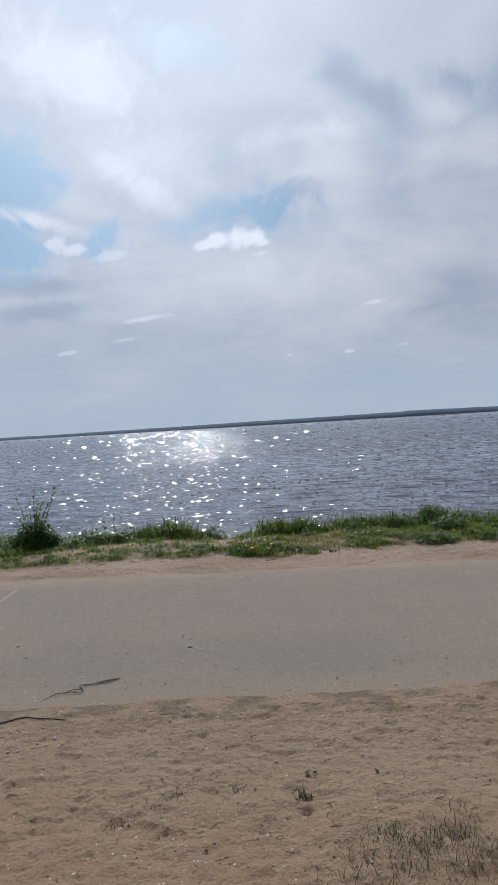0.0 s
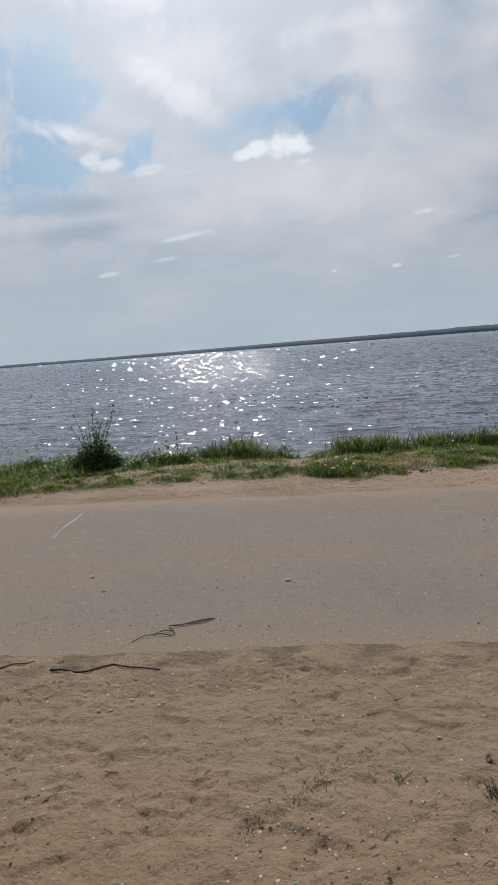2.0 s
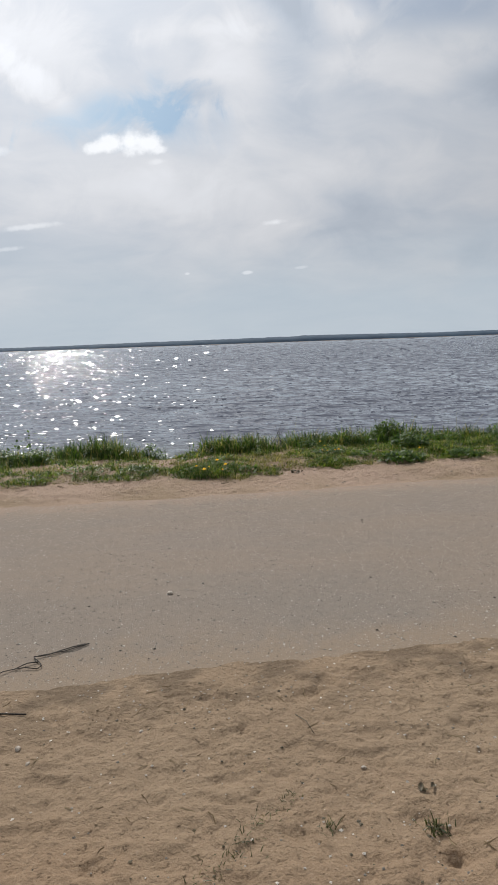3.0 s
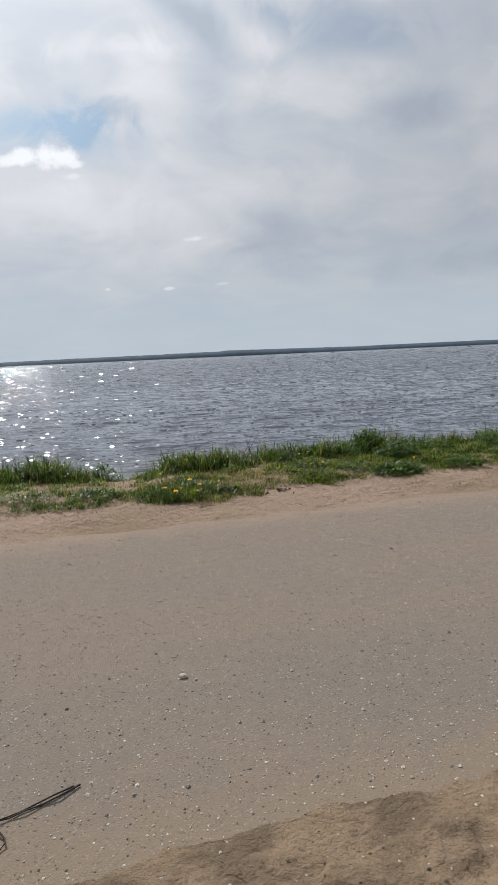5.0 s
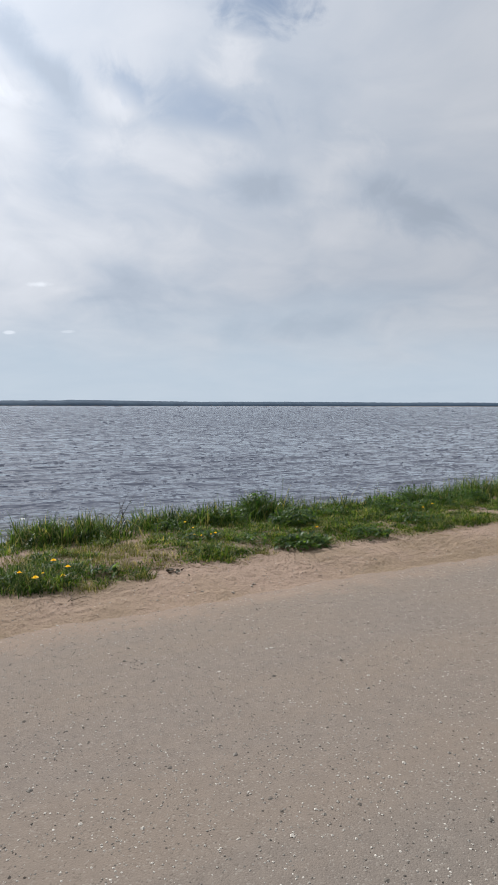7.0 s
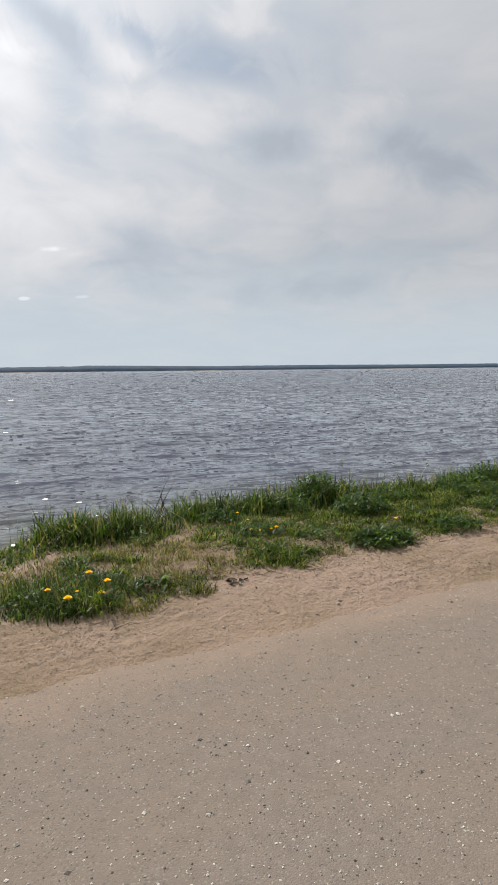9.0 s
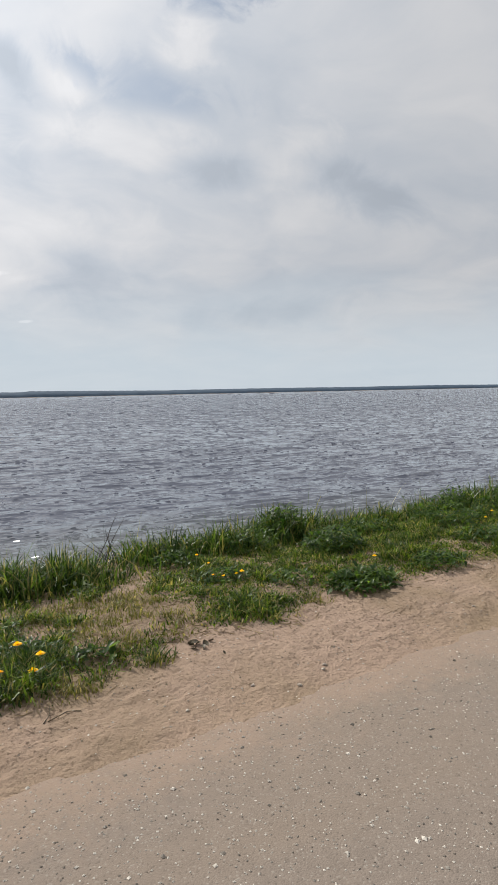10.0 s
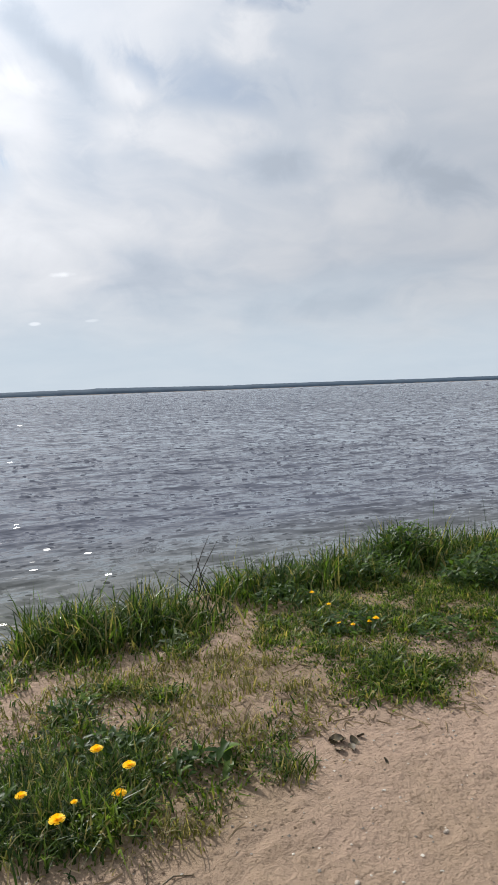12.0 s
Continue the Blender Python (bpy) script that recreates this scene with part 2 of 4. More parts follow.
def water_material():
    m, n = material("lake_water")
    p = n.add("ShaderNodeNewGeometry").outputs["Position"]
    run = n.add("ShaderNodeMapping", {"Vector": p, "Rotation": (0, 0, radians(-10)), "Scale": (0.42, 1.0, 1.0)}).outputs[0]
    gust = n.add("ShaderNodeMapRange", {0: n.noise(p, 0.03, 3), 1: 0.3, 2: 0.7, 3: 0.75, 4: 1.25}).outputs[0]
    slope = None
    for scale, tilt_x, tilt_y in ((1.1, 0.25, 0.6), (4.0, 0.6, 1.25), (11.0, 0.8, 0.9)):
        tex = n.add("ShaderNodeTexNoise", {"Vector": run, "Scale": scale, "Detail": 2.0, "Roughness": 0.55, "Distortion": 0.4})
        turn = n.add("ShaderNodeVectorMath", {0: tex.outputs["Color"], 1: (0.5, 0.5, 0.5)}, operation="SUBTRACT").outputs[0]
        turn = n.add("ShaderNodeVectorMath", {0: turn, 1: (tilt_x, tilt_y, 0.0)}, operation="MULTIPLY").outputs[0]
        slope = turn if slope is None else n.add("ShaderNodeVectorMath", {0: slope, 1: turn}, operation="ADD").outputs[0]
    slope = n.add("ShaderNodeVectorMath", {0: slope, 3: gust}, operation="SCALE").outputs[0]
    # wave fronts seen from shore: a tilt put into far normals to add glitter
    front = n.math("MULTIPLY", n.ramp(n.add("ShaderNodeSeparateXYZ", {0: p}).outputs[1], 14.0, 60.0), -0.15)
    # the tilt fades far out, to brighten the water below the horizon
    tilt_fade = n.add("ShaderNodeMapRange", {0: n.add("ShaderNodeSeparateXYZ", {0: p}).outputs[1], 1: 150.0, 2: 900.0, 3: 1.0, 4: 0.15}).outputs[0]
    front = n.math("MULTIPLY", front, tilt_fade)
    slope = n.add("ShaderNodeVectorMath", {0: slope, 1: n.add("ShaderNodeCombineXYZ", {1: front}).outputs[0]}, operation="ADD").outputs[0]
    # single tilted wave faces put sun glitter into the normals, growing with camera distance
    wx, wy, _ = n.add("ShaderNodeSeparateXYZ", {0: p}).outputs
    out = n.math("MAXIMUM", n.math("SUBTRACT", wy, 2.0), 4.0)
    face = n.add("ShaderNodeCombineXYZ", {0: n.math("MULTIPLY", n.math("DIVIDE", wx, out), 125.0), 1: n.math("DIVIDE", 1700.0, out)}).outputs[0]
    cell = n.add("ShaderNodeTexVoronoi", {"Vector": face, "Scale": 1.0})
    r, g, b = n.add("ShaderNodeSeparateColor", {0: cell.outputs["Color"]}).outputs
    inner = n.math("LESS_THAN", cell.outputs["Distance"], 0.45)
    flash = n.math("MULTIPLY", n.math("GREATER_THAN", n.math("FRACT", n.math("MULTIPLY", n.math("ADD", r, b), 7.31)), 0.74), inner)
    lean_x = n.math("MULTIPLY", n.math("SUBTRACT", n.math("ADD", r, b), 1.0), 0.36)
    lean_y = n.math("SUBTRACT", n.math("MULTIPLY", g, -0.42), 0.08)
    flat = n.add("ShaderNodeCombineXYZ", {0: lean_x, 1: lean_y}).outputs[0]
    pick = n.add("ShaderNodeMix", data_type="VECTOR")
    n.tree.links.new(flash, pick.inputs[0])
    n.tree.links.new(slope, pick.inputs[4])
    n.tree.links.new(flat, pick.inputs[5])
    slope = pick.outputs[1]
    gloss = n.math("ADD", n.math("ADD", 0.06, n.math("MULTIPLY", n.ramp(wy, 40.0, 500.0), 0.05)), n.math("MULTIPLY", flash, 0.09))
    up = n.add("ShaderNodeNewGeometry").outputs["Normal"]
    bump = n.add("ShaderNodeVectorMath", {0: n.add("ShaderNodeVectorMath", {0: up, 1: slope}, operation="ADD").outputs[0]}, operation="NORMALIZE")
    y = n.add("ShaderNodeSeparateXYZ", {0: p}).outputs[1]
    base = n.mix(n.ramp(y, 16.0, 11.5), (0.06, 0.066, 0.092), (0.085, 0.09, 0.078))
    finish(n, n.add("ShaderNodeBsdfPrincipled", {"Base Color": base, "Roughness": gloss, "IOR": 1.333, "Normal": bump.outputs[0]}).outputs[0])
    return m


def leaf_material(name, dark, light, dry=None, gloss=0.45, through_light=0.45):
    m, n = material(name)
    g = n.add("ShaderNodeNewGeometry")
    rnd = g.outputs["Random Per Island"]
    col = n.mix(n.math("POWER", rnd, 1.7), dark, light)
    if dry:
        col = n.mix(n.ramp(n.math("FRACT", n.math("MULTIPLY", rnd, 17.3)), 0.80, 0.86), col, dry)
    col = n.mix(n.math("MULTIPLY", n.ramp(n.noise(g.outputs["Position"], 5.0, 4, 0.6), 0.4, 0.65), 0.5), col, dark)
    body = n.add("ShaderNodeBsdfPrincipled", {"Base Color": col, "Roughness": gloss, "Specular IOR Level": 0.25})
    glow = n.add("ShaderNodeBsdfTranslucent", {0: n.mix(1.0, col, (1.75, 1.85, 0.8), "MULTIPLY")})
    finish(n, n.add("ShaderNodeMixShader", {0: through_light, 1: body.outputs[0], 2: glow.outputs[0]}).outputs[0])
    return m


def plain_material(name, a, b, scale=40.0, rough=0.85, bump_size=0.003):
    m, n = material(name)
    p = n.add("ShaderNodeNewGeometry").outputs["Position"]
    t = n.noise(p, scale, 5, 0.6)
    col = n.mix(n.ramp(t, 0.35, 0.65), a, b)
    bump = n.add("ShaderNodeBump", {"Strength": 0.5, "Distance": bump_size, "Height": t})
    finish(n, n.add("ShaderNodeBsdfPrincipled", {"Base Color": col, "Roughness": rough, "Normal": bump.outputs[0]}).outputs[0])
    return m


def island_material(name, a, b, rough=0.85):
    m, n = material(name)
    rnd = n.add("ShaderNodeNewGeometry").outputs["Random Per Island"]
    finish(n, n.add("ShaderNodeBsdfPrincipled", {"Base Color": n.mix(rnd, a, b), "Roughness": rough, "Specular IOR Level": 0.2}).outputs[0])
    return m


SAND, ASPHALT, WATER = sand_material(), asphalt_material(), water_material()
GRASS = leaf_material("grass_blade", (0.016, 0.038, 0.007), (0.19, 0.27, 0.042), (0.34, 0.28, 0.12), gloss=0.4, through_light=0.45)
TALL = leaf_material("tall_grass_blade", (0.014, 0.034, 0.008), (0.13, 0.20, 0.042), (0.28, 0.24, 0.11), gloss=0.4, through_light=0.4)
WEED = leaf_material("dry_grass_blade", (0.09, 0.09, 0.03), (0.24, 0.21, 0.09), (0.38, 0.30, 0.17))
SCRUB = leaf_material("trodden_grass_blade", (0.03, 0.038, 0.014), (0.12, 0.115, 0.045), (0.22, 0.17, 0.095), through_light=0.25)
BROAD = leaf_material("broad_leaf", (0.022, 0.052, 0.011), (0.12, 0.19, 0.04), gloss=0.42)
SILVER = leaf_material("pale_leaf", (0.16, 0.20, 0.13), (0.26, 0.29, 0.20), gloss=0.6)
SHRUB = leaf_material("shrub_leaf", (0.04, 0.075, 0.025), (0.09, 0.14, 0.05), gloss=0.5)
PETAL = leaf_material("yellow_petal", (0.85, 0.54, 0.01), (0.90, 0.66, 0.02), gloss=0.6, through_light=0.3)
STALK = plain_material("green_stalk", (0.13, 0.17, 0.06), (0.2, 0.2, 0.09))
BARK = plain_material("dark_bark", (0.02, 0.016, 0.013), (0.05, 0.04, 0.03), 90.0)
STRAW = island_material("straw", (0.16, 0.11, 0.06), (0.40, 0.31, 0.19))
STONE = island_material("grit_stone", (0.10, 0.085, 0.07), (0.60, 0.55, 0.48))
PEBBLE = plain_material("pebble_stone", (0.24, 0.20, 0.165), (0.50, 0.44, 0.37), 60.0)
DEAD = plain_material("dead_leaf", (0.045, 0.035, 0.02), (0.12, 0.09, 0.045), 50.0, 0.6)
# distance haze is put into the forest's blue base colour
HAZY_FOREST = plain_material("far_forest", (0.017, 0.042, 0.076), (0.027, 0.058, 0.096), 0.02, 1.0, 0.0)
PAINT = plain_material("faded_paint", (0.24, 0.20, 0.165), (0.36, 0.32, 0.28), 25.0)


# ---- shapes ----
def mesh_object(name, verts, faces, mat, parent=None, smooth=False, label="", category="", group="", kind=""):
    me = bpy.data.meshes.new(name)
    me.from_pydata(verts if isinstance(verts, list) else verts.tolist(), [], faces if isinstance(faces, list) else faces.tolist())
    me.materials.append(mat)
    if smooth:
        me.shade_smooth()
    ob = new(name, me)
    ob.parent = parent
    return tagged(ob, label, category, group, kind)


def part(name, bm, mat, parent, label=""):
    me = bpy.data.meshes.new(name)
    bm.to_mesh(me)
    bm.free()
    me.materials.append(mat)
    me.shade_smooth()
    ob = new(name, me)
    ob.parent = parent
    return tagged(ob, label)


def hashed(ix, iy, seed):
    h = (ix.astype(np.int64) * 374761393 + iy.astype(np.int64) * 668265263 + seed * 974711) & 0x7FFFFFFF
    h = ((h ^ (h >> 13)) * 1274126177) & 0x7FFFFFFF
    return ((h ^ (h >> 16)) & 0xFFFF) / 65535.0


def field(x, y, scale, seed=1, octaves=3, gain=0.5):
    """Smooth noise from -1 to 1."""
    x, y = np.asarray(x, float), np.asarray(y, float)
    total, amp, norm = 0.0, 1.0, 0.0
    for k in range(octaves):
        fx, fy = x * scale * 2 ** k + 31.7 * k, y * scale * 2 ** k + 17.3 * k
        ix, iy = np.floor(fx), np.floor(fy)
        tx, ty = fx - ix, fy - iy
        tx, ty = tx * tx * (3 - 2 * tx), ty * ty * (3 - 2 * ty)
        a, b = hashed(ix, iy, seed + k), hashed(ix + 1, iy, seed + k)
        c, d = hashed(ix, iy + 1, seed + k), hashed(ix + 1, iy + 1, seed + k)
        total = total + amp * ((a * (1 - tx) + b * tx) * (1 - ty) + (c * (1 - tx) + d * tx) * ty)
        norm += amp
        amp *= gain
    return total / norm * 2 - 1


def step(v, low, high):
    t = np.clip((np.asarray(v, float) - low) / (high - low), 0, 1)
    return t * t * (3 - 2 * t)


# ---- plan of the ground ----
def clampx(x):
    return np.clip(x, -60, 60)


def road_near(x):
    return 3.99 + 0.175 * clampx(x)


def road_far(x):
    return 7.72 + 0.14 * clampx(x)


def verge(x):
    """Where the grass begins."""
    x = clampx(x)
    inner = np.interp(x, [-6, -4.5, -3.4, -2.3, -0.95, -0.35, 0.0, 0.4, 0.74, 1.06, 1.22, 1.6, 1.78, 2.1, 2.9, 4.1, 5.7, 9], [7.1, 7.3, 7.8, 8.15, 8.3, 8.6, 8.28, 8.32, 8.52, 8.86, 8.78, 8.65, 8.75, 9.0, 9.0, 9.13, 9.5, 10.1])
    return inner + np.where(x > 9, 0.14 * (x - 9), 0) + np.where(x < -6, 0.14 * (x + 6), 0)


def bank_edge(x):
    """Where the bank begins to fall to the water."""
    return 10.25 + 0.14 * clampx(x) + 0.25 * field(x, x * 0, 0.6, 5) - 0.55 * np.exp(-((np.asarray(x, float) + 0.75) / 0.35) ** 2)


WATER_LEVEL = -0.48
# trodden hollows in the sand
HOLLOWS = [(1.22, 2.80, 0.06, 0.04), (1.05, 2.62, 0.10, 0.01), (0.45, 2.55, 0.12, 0.012), (-0.2, 2.7, 0.12, 0.01), (1.75, 3.35, 0.14, 0.01), (-0.6, 2.5, 0.14, 0.012), (0.75, 2.35, 0.12, 0.012)]


PRINTS = [(0.52, 3.2, 0.5, 0.01), (0.82, 3.77, 0.6, 0.01), (0.47, 3.29, 0.3, 0.007), (0.82, 2.64, 0.4, 0.009), (0.59, 2.49, 0.9, 0.009), (-0.49, 2.41, 0.7, 0.011), (-0.26, 2.27, 0.6, 0.011)]
print_rng = random.Random(12)
PRINTS += [(print_rng.uniform(-1.2, 2.3), print_rng.uniform(1.9, 3.5), print_rng.uniform(0.1, 1.5), print_rng.uniform(0.004, 0.009)) for _ in range(36)]


def ground_height(x, y):
    x, y = np.asarray(x, float), np.asarray(y, float)
    near, far, green, edge = road_near(x), road_far(x), verge(x), bank_edge(x)
    ragged = 0.11 * field(x, y, 2.2, 11, 5, 0.6) + 0.05 * field(x, y, 11, 12, 3)
    out_near, out_far = near - y + ragged, y - far + ragged * 1.4
    z = np.where(y < (near + far) / 2, out_near * 0.05, out_far * 0.045)
    z = np.clip(z, -0.05, 0.03)
    # the sand climbs gently away from the lake
    z = z + np.clip(near - 0.6 - y, 0, 40) * 0.065 * step(near - y, 0.4, 1.6)
    z = z + 0.05 * step(y, green - 0.15, green + 0.5) - 0.03 * step(y, green + 0.5, edge)
    rough = step(np.maximum(out_near, out_far), 0.02, 0.25)
    near_area = np.exp(-np.clip(np.abs(x) - 8, 0, 60) / 6)
    dents = field(x, y, 5.5, 21, 3, 0.6)
    treads = field(x + 0.15 * y, y, 2.6, 25, 3, 0.6)
    z = z + rough * near_area * (0.008 * field(x, y, 1.5, 20) + 0.006 * (1 - np.abs(treads)) ** 2 + 0.007 * (1 - np.abs(dents)) + 0.009 * np.abs(field(x, y, 11, 22, 2)) + 0.006 * field(x * 0.8, y, 23, 23, 2))
    # scuffs with sharp rims
    scuff = field(x * 0.8 + 0.2 * y, y * 1.25, 6.0, 28, 2)
    z = z - rough * near_area * (0.012 - 0.008 * step(y, 5, 7)) * (step(scuff, 0.22, 0.36) + 0.6 * step(field(x, y * 1.3, 13, 29, 2), 0.25, 0.42))
    for hx, hy, turn, deep in PRINTS:
        along, across = (x - hx) * math.cos(turn) + (y - hy) * math.sin(turn), (y - hy) * math.cos(turn) - (x - hx) * math.sin(turn)
        sole = step(1.15 - np.hypot(along / 0.11, across / 0.045), 0.0, 0.22)
        z = z - deep * sole * (1 + 0.45 * np.sin(along * 140))
    ruts = 1 - np.abs(field(x * 1.3 + 0.3 * y, (y - 0.16 * x) * 6.5, 1.0, 27, 3, 0.55))
    z = z + rough * near_area * 0.007 * ruts ** 3
    for hx, hy, hr, deep in HOLLOWS:
        z = z - deep * np.exp(-(((x - hx) / hr) ** 2 + ((y - hy) / (hr * 0.6)) ** 2))
    fall = np.clip(y - edge, 0, None)
    z = z - 0.62 * step(fall, -0.1, 1.5) - np.clip(fall - 1.2, 0, 40) * 0.04
    far_land = step(y, 2480, 2560)
    return z * (1 - far_land) + far_land * 3.0


def spaced(a, b, d, tail_low, tail_high, grow=1.18):
    core = list(np.arange(a, b + d / 2, d))
    v, s = b, d
    up = []
    while v < tail_high:
        s *= grow
        v += s
        up.append(v)
    v, s = a, d
    down = []
    while v > tail_low:
        s *= grow
        v -= s
        down.append(v)
    return np.array(down[::-1] + core + up)


def grid_object(name, xs, ys, height, mat, **tags):
    gx, gy = np.meshgrid(xs, ys)
    gz = height(gx, gy)
    verts = np.stack([gx.ravel(), gy.ravel(), gz.ravel()], 1)
    w, h = len(xs), len(ys)
    i = (np.arange(h - 1)[:, None] * w + np.arange(w - 1)[None, :]).ravel()
    faces = np.stack([i, i + 1, i + w + 1, i + w], 1)
    return mesh_object(name, verts, faces, mat, smooth=True, **tags)


rows_sand, rows_bank = spaced(1.6, 4.5, 0.014, -300, 4.5), spaced(7.2, 10.6, 0.02, 7.2, 2900)
grid_object("ground", spaced(-2.6, 4.2, 0.016, -3200, 3200, 1.12), np.concatenate([rows_sand, np.arange(4.56, 7.17, 0.06), rows_bank]), ground_height, SAND,
            label="sandy lakeside ground, tan and trodden, sloping to water", category="ground", kind="structure")


def road_height(x, y):
    near, far = road_near(x), road_far(x)
    s = np.clip((y - near) / (far - near), -0.3, 1.3)
    return 0.012 - 0.02 * (2 * s - 1) ** 2 + 0.004 * field(x, y, 0.8, 41)


def build_road():
    xs = spaced(-5, 6, 0.12, -190, 190, 1.12)
    t = np.linspace(-0.09, 1.09, 46)
    gx = np.repeat(xs[None, :], len(t), 0)
    gy = road_near(gx) + t[:, None] * (road_far(gx) - road_near(gx))
    gz = road_height(gx, gy)
    gz[0] -= 0.08
    gz[-1] -= 0.08
    w, h = len(xs), len(t)
    i = (np.arange(h - 1)[:, None] * w + np.arange(w - 1)[None, :]).ravel()
    return mesh_object("road", np.stack([gx.ravel(), gy.ravel(), gz.ravel()], 1), np.stack([i, i + 1, i + w + 1, i + w], 1), ASPHALT, smooth=True,
                       label="narrow asphalt road, grey-brown with dust and grit", category="road", kind="structure")


ROAD = build_road()


def wave_height(x, y):
    d = np.exp(-np.clip(y - 30, 0, 500) / 60) * np.exp(-np.clip(np.abs(x) - 40, 0, 500) / 40)
    run = y - 0.17 * x
    a = field(x * 0.45, run, 0.9, 61, 3, 0.55)
    b = field(x * 0.35 + 9, run, 0.28, 65, 2)
    return WATER_LEVEL + d * (0.045 * (1 - 2 * np.abs(a)) + 0.045 * b)


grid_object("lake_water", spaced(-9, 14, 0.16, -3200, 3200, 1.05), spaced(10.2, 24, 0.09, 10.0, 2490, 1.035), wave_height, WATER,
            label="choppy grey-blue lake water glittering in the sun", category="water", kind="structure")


# ---- far shore ----
def far_forest():
    """Canopy of the far woods: a low front that rises to rolling tops."""
    xs = np.arange(-2900, 3100, 5.0)
    rise = 1.0 + 0.28 * field(xs, xs * 0, 0.0016, 71, 3) + 0.35 * step(xs, -900, 300) - 0.25 * step(-xs, 500, 1500) + 0.22 * step(xs, 120, 190) * (1 - step(xs, 420, 900))
    depth = np.array([0.0, 5.0, 11, 18, 30, 44, 60, 78, 98, 120, 145])
    swell = np.array([0.0, 0.12, 0.3, 0.46, 0.6, 0.71, 0.8, 0.88, 0.95, 1.0, 0.9])
    gx, gd = np.meshgrid(xs, depth)
    crowns = 0.9 * field(gx, gd, 0.07, 72, 2) + 0.8 * field(gx, gd, 0.02, 73, 2)
    gz = 15.5 * swell[:, None] * rise[None, :] + crowns * (gd > 0.5) * (0.4 + 0.6 * swell[:, None])
    gz[0] = -0.7
    gy = 2476 + gd + 5 * field(gx, gx * 0, 0.01, 74, 2)
    w, h = len(xs), len(depth)
    i = (np.arange(h - 1)[:, None] * w + np.arange(w - 1)[None, :]).ravel()
    mesh_object("far_forest", np.stack([gx.ravel(), gy.ravel(), gz.ravel()], 1), np.stack([i, i + 1, i + w + 1, i + w], 1), HAZY_FOREST, smooth=True,
                label="dark forest along the far shore, blue haze in its colour", category="forest", kind="stuff")


far_forest()


# ---- grass ----
def blades(name, px, py, length, width, lean, mat, seed, pz=None, spread=1.0, parent=None, simple=False, **tags):
    """A field of single blades, each bent and tapered."""
    rng = np.random.default_rng(seed)
    n = len(px)
    px, py = np.asarray(px, float), np.asarray(py, float)
    z = ground_height(px, py) - 0.01 if pz is None else pz
    length = length * rng.uniform(0.55, 1.25, n)
    if not simple and n > 1:
        off = np.hypot((px - px.mean()) / (px.std() + 0.01), (py - py.mean()) / (py.std() + 0.01))
        length = length * np.clip(1.12 - 0.25 * off * field(px, py, 9.0, 87, 1) - 0.16 * off, 0.35, 1.2)
    width = width * rng.uniform(0.7, 1.3, n)
    an = rng.uniform(0, 2 * np.pi, n)
    face = an + rng.normal(0, 0.6, n)
    tip = np.abs(lean + rng.normal(0, 0.35, n) * spread)
    out = np.stack([np.cos(an), np.sin(an)], 1)
    side = np.stack([-np.sin(face), np.cos(face)], 1)
    base = np.stack([px, py], 1)
    rows = []
    for t, w in ((0.0, 1.0), (0.5, 0.8), (1.0, 0.0)) if simple else ((0.0, 1.0), (0.4, 0.85), (0.75, 0.5), (1.0, 0.0)):
        reach = (length * np.sin(np.clip(tip, 0, 1.4)) * t ** 1.8)[:, None]
        up = z + length * t * np.cos(np.clip(tip, 0, 1.4) * t)
        mid = base + out * reach
        if w:
            for s in (-0.5, 0.5):
                rows.append(np.column_stack([mid + side * (width * w * s)[:, None], up]))
        else:
            rows.append(np.column_stack([mid, up]))
    verts = np.stack(rows, 1).reshape(-1, 3)
    if simple:
        k = np.arange(n)[:, None] * 5
        return mesh_object(name, verts, (k + [0, 1, 3, 2]).tolist() + (k + [2, 3, 4]).tolist(), mat, parent=parent, **tags)
    k = np.arange(n)[:, None] * 7
    q = np.concatenate([k + [0, 1, 3, 2], k + [2, 3, 5, 4]])
    tri = k + [4, 5, 6]
    return mesh_object(name, verts, q.tolist() + tri.tolist(), mat, parent=parent, **tags)


BARE = [(0.62, 9.3, 0.3), (0.2, 9.05, 0.2), (-2.95, 8.6, 0.4), (-3.4, 8.35, 0.3), (-2.45, 9.0, 0.35), (-0.61, 9.1, 0.3), (0.8, 9.4, 0.25), (0.85, 9.0, 0.42), (0.35, 9.5, 0.26), (-0.25, 9.3, 0.28), (0.82, 9.62, 0.18), (2.95, 9.65, 0.16), (-2.3, 9.1, 0.45), (-1.2, 9.15, 0.3),
        (-0.72, 9.4, 0.28), (0.45, 8.75, 0.2), (0.6, 8.95, 0.3)]


def bank_cover(x, y):
    """How dense the grass grows, from 0 to 1."""
    green, edge = verge(x), bank_edge(x)
    c = step(y, green - 0.03, green + 0.18) * step(edge + 0.75 - y, 0, 0.3)
    patchy = 0.52 + 0.35 * step(-x, 1.8, 2.6) + 1.5 * field(x, y, 2.3, 81, 3)
    lush = step(x - 0.5 * (y - 9.0), 0.75, 1.2)
    c = c * np.clip(patchy * (1 - lush) + lush * (1.0 + 0.2 * field(x, y, 1.6, 82)), 0, 1)
    for bx, by, r in BARE:
        c = c * (1 - 0.93 * step(-np.hypot(x - bx, y - by) + 0.09 * field(x, y, 4, 83), -r, -r * 0.5))
    return c


def scatter(n, x0, x1, y0, y1, seed, cover=bank_cover):
    rng = np.random.default_rng(seed)
    x, y = rng.uniform(x0, x1, n), rng.uniform(y0, y1, n)
    keep = rng.uniform(0, 1, n) < cover(x, y)
    return x[keep], y[keep]


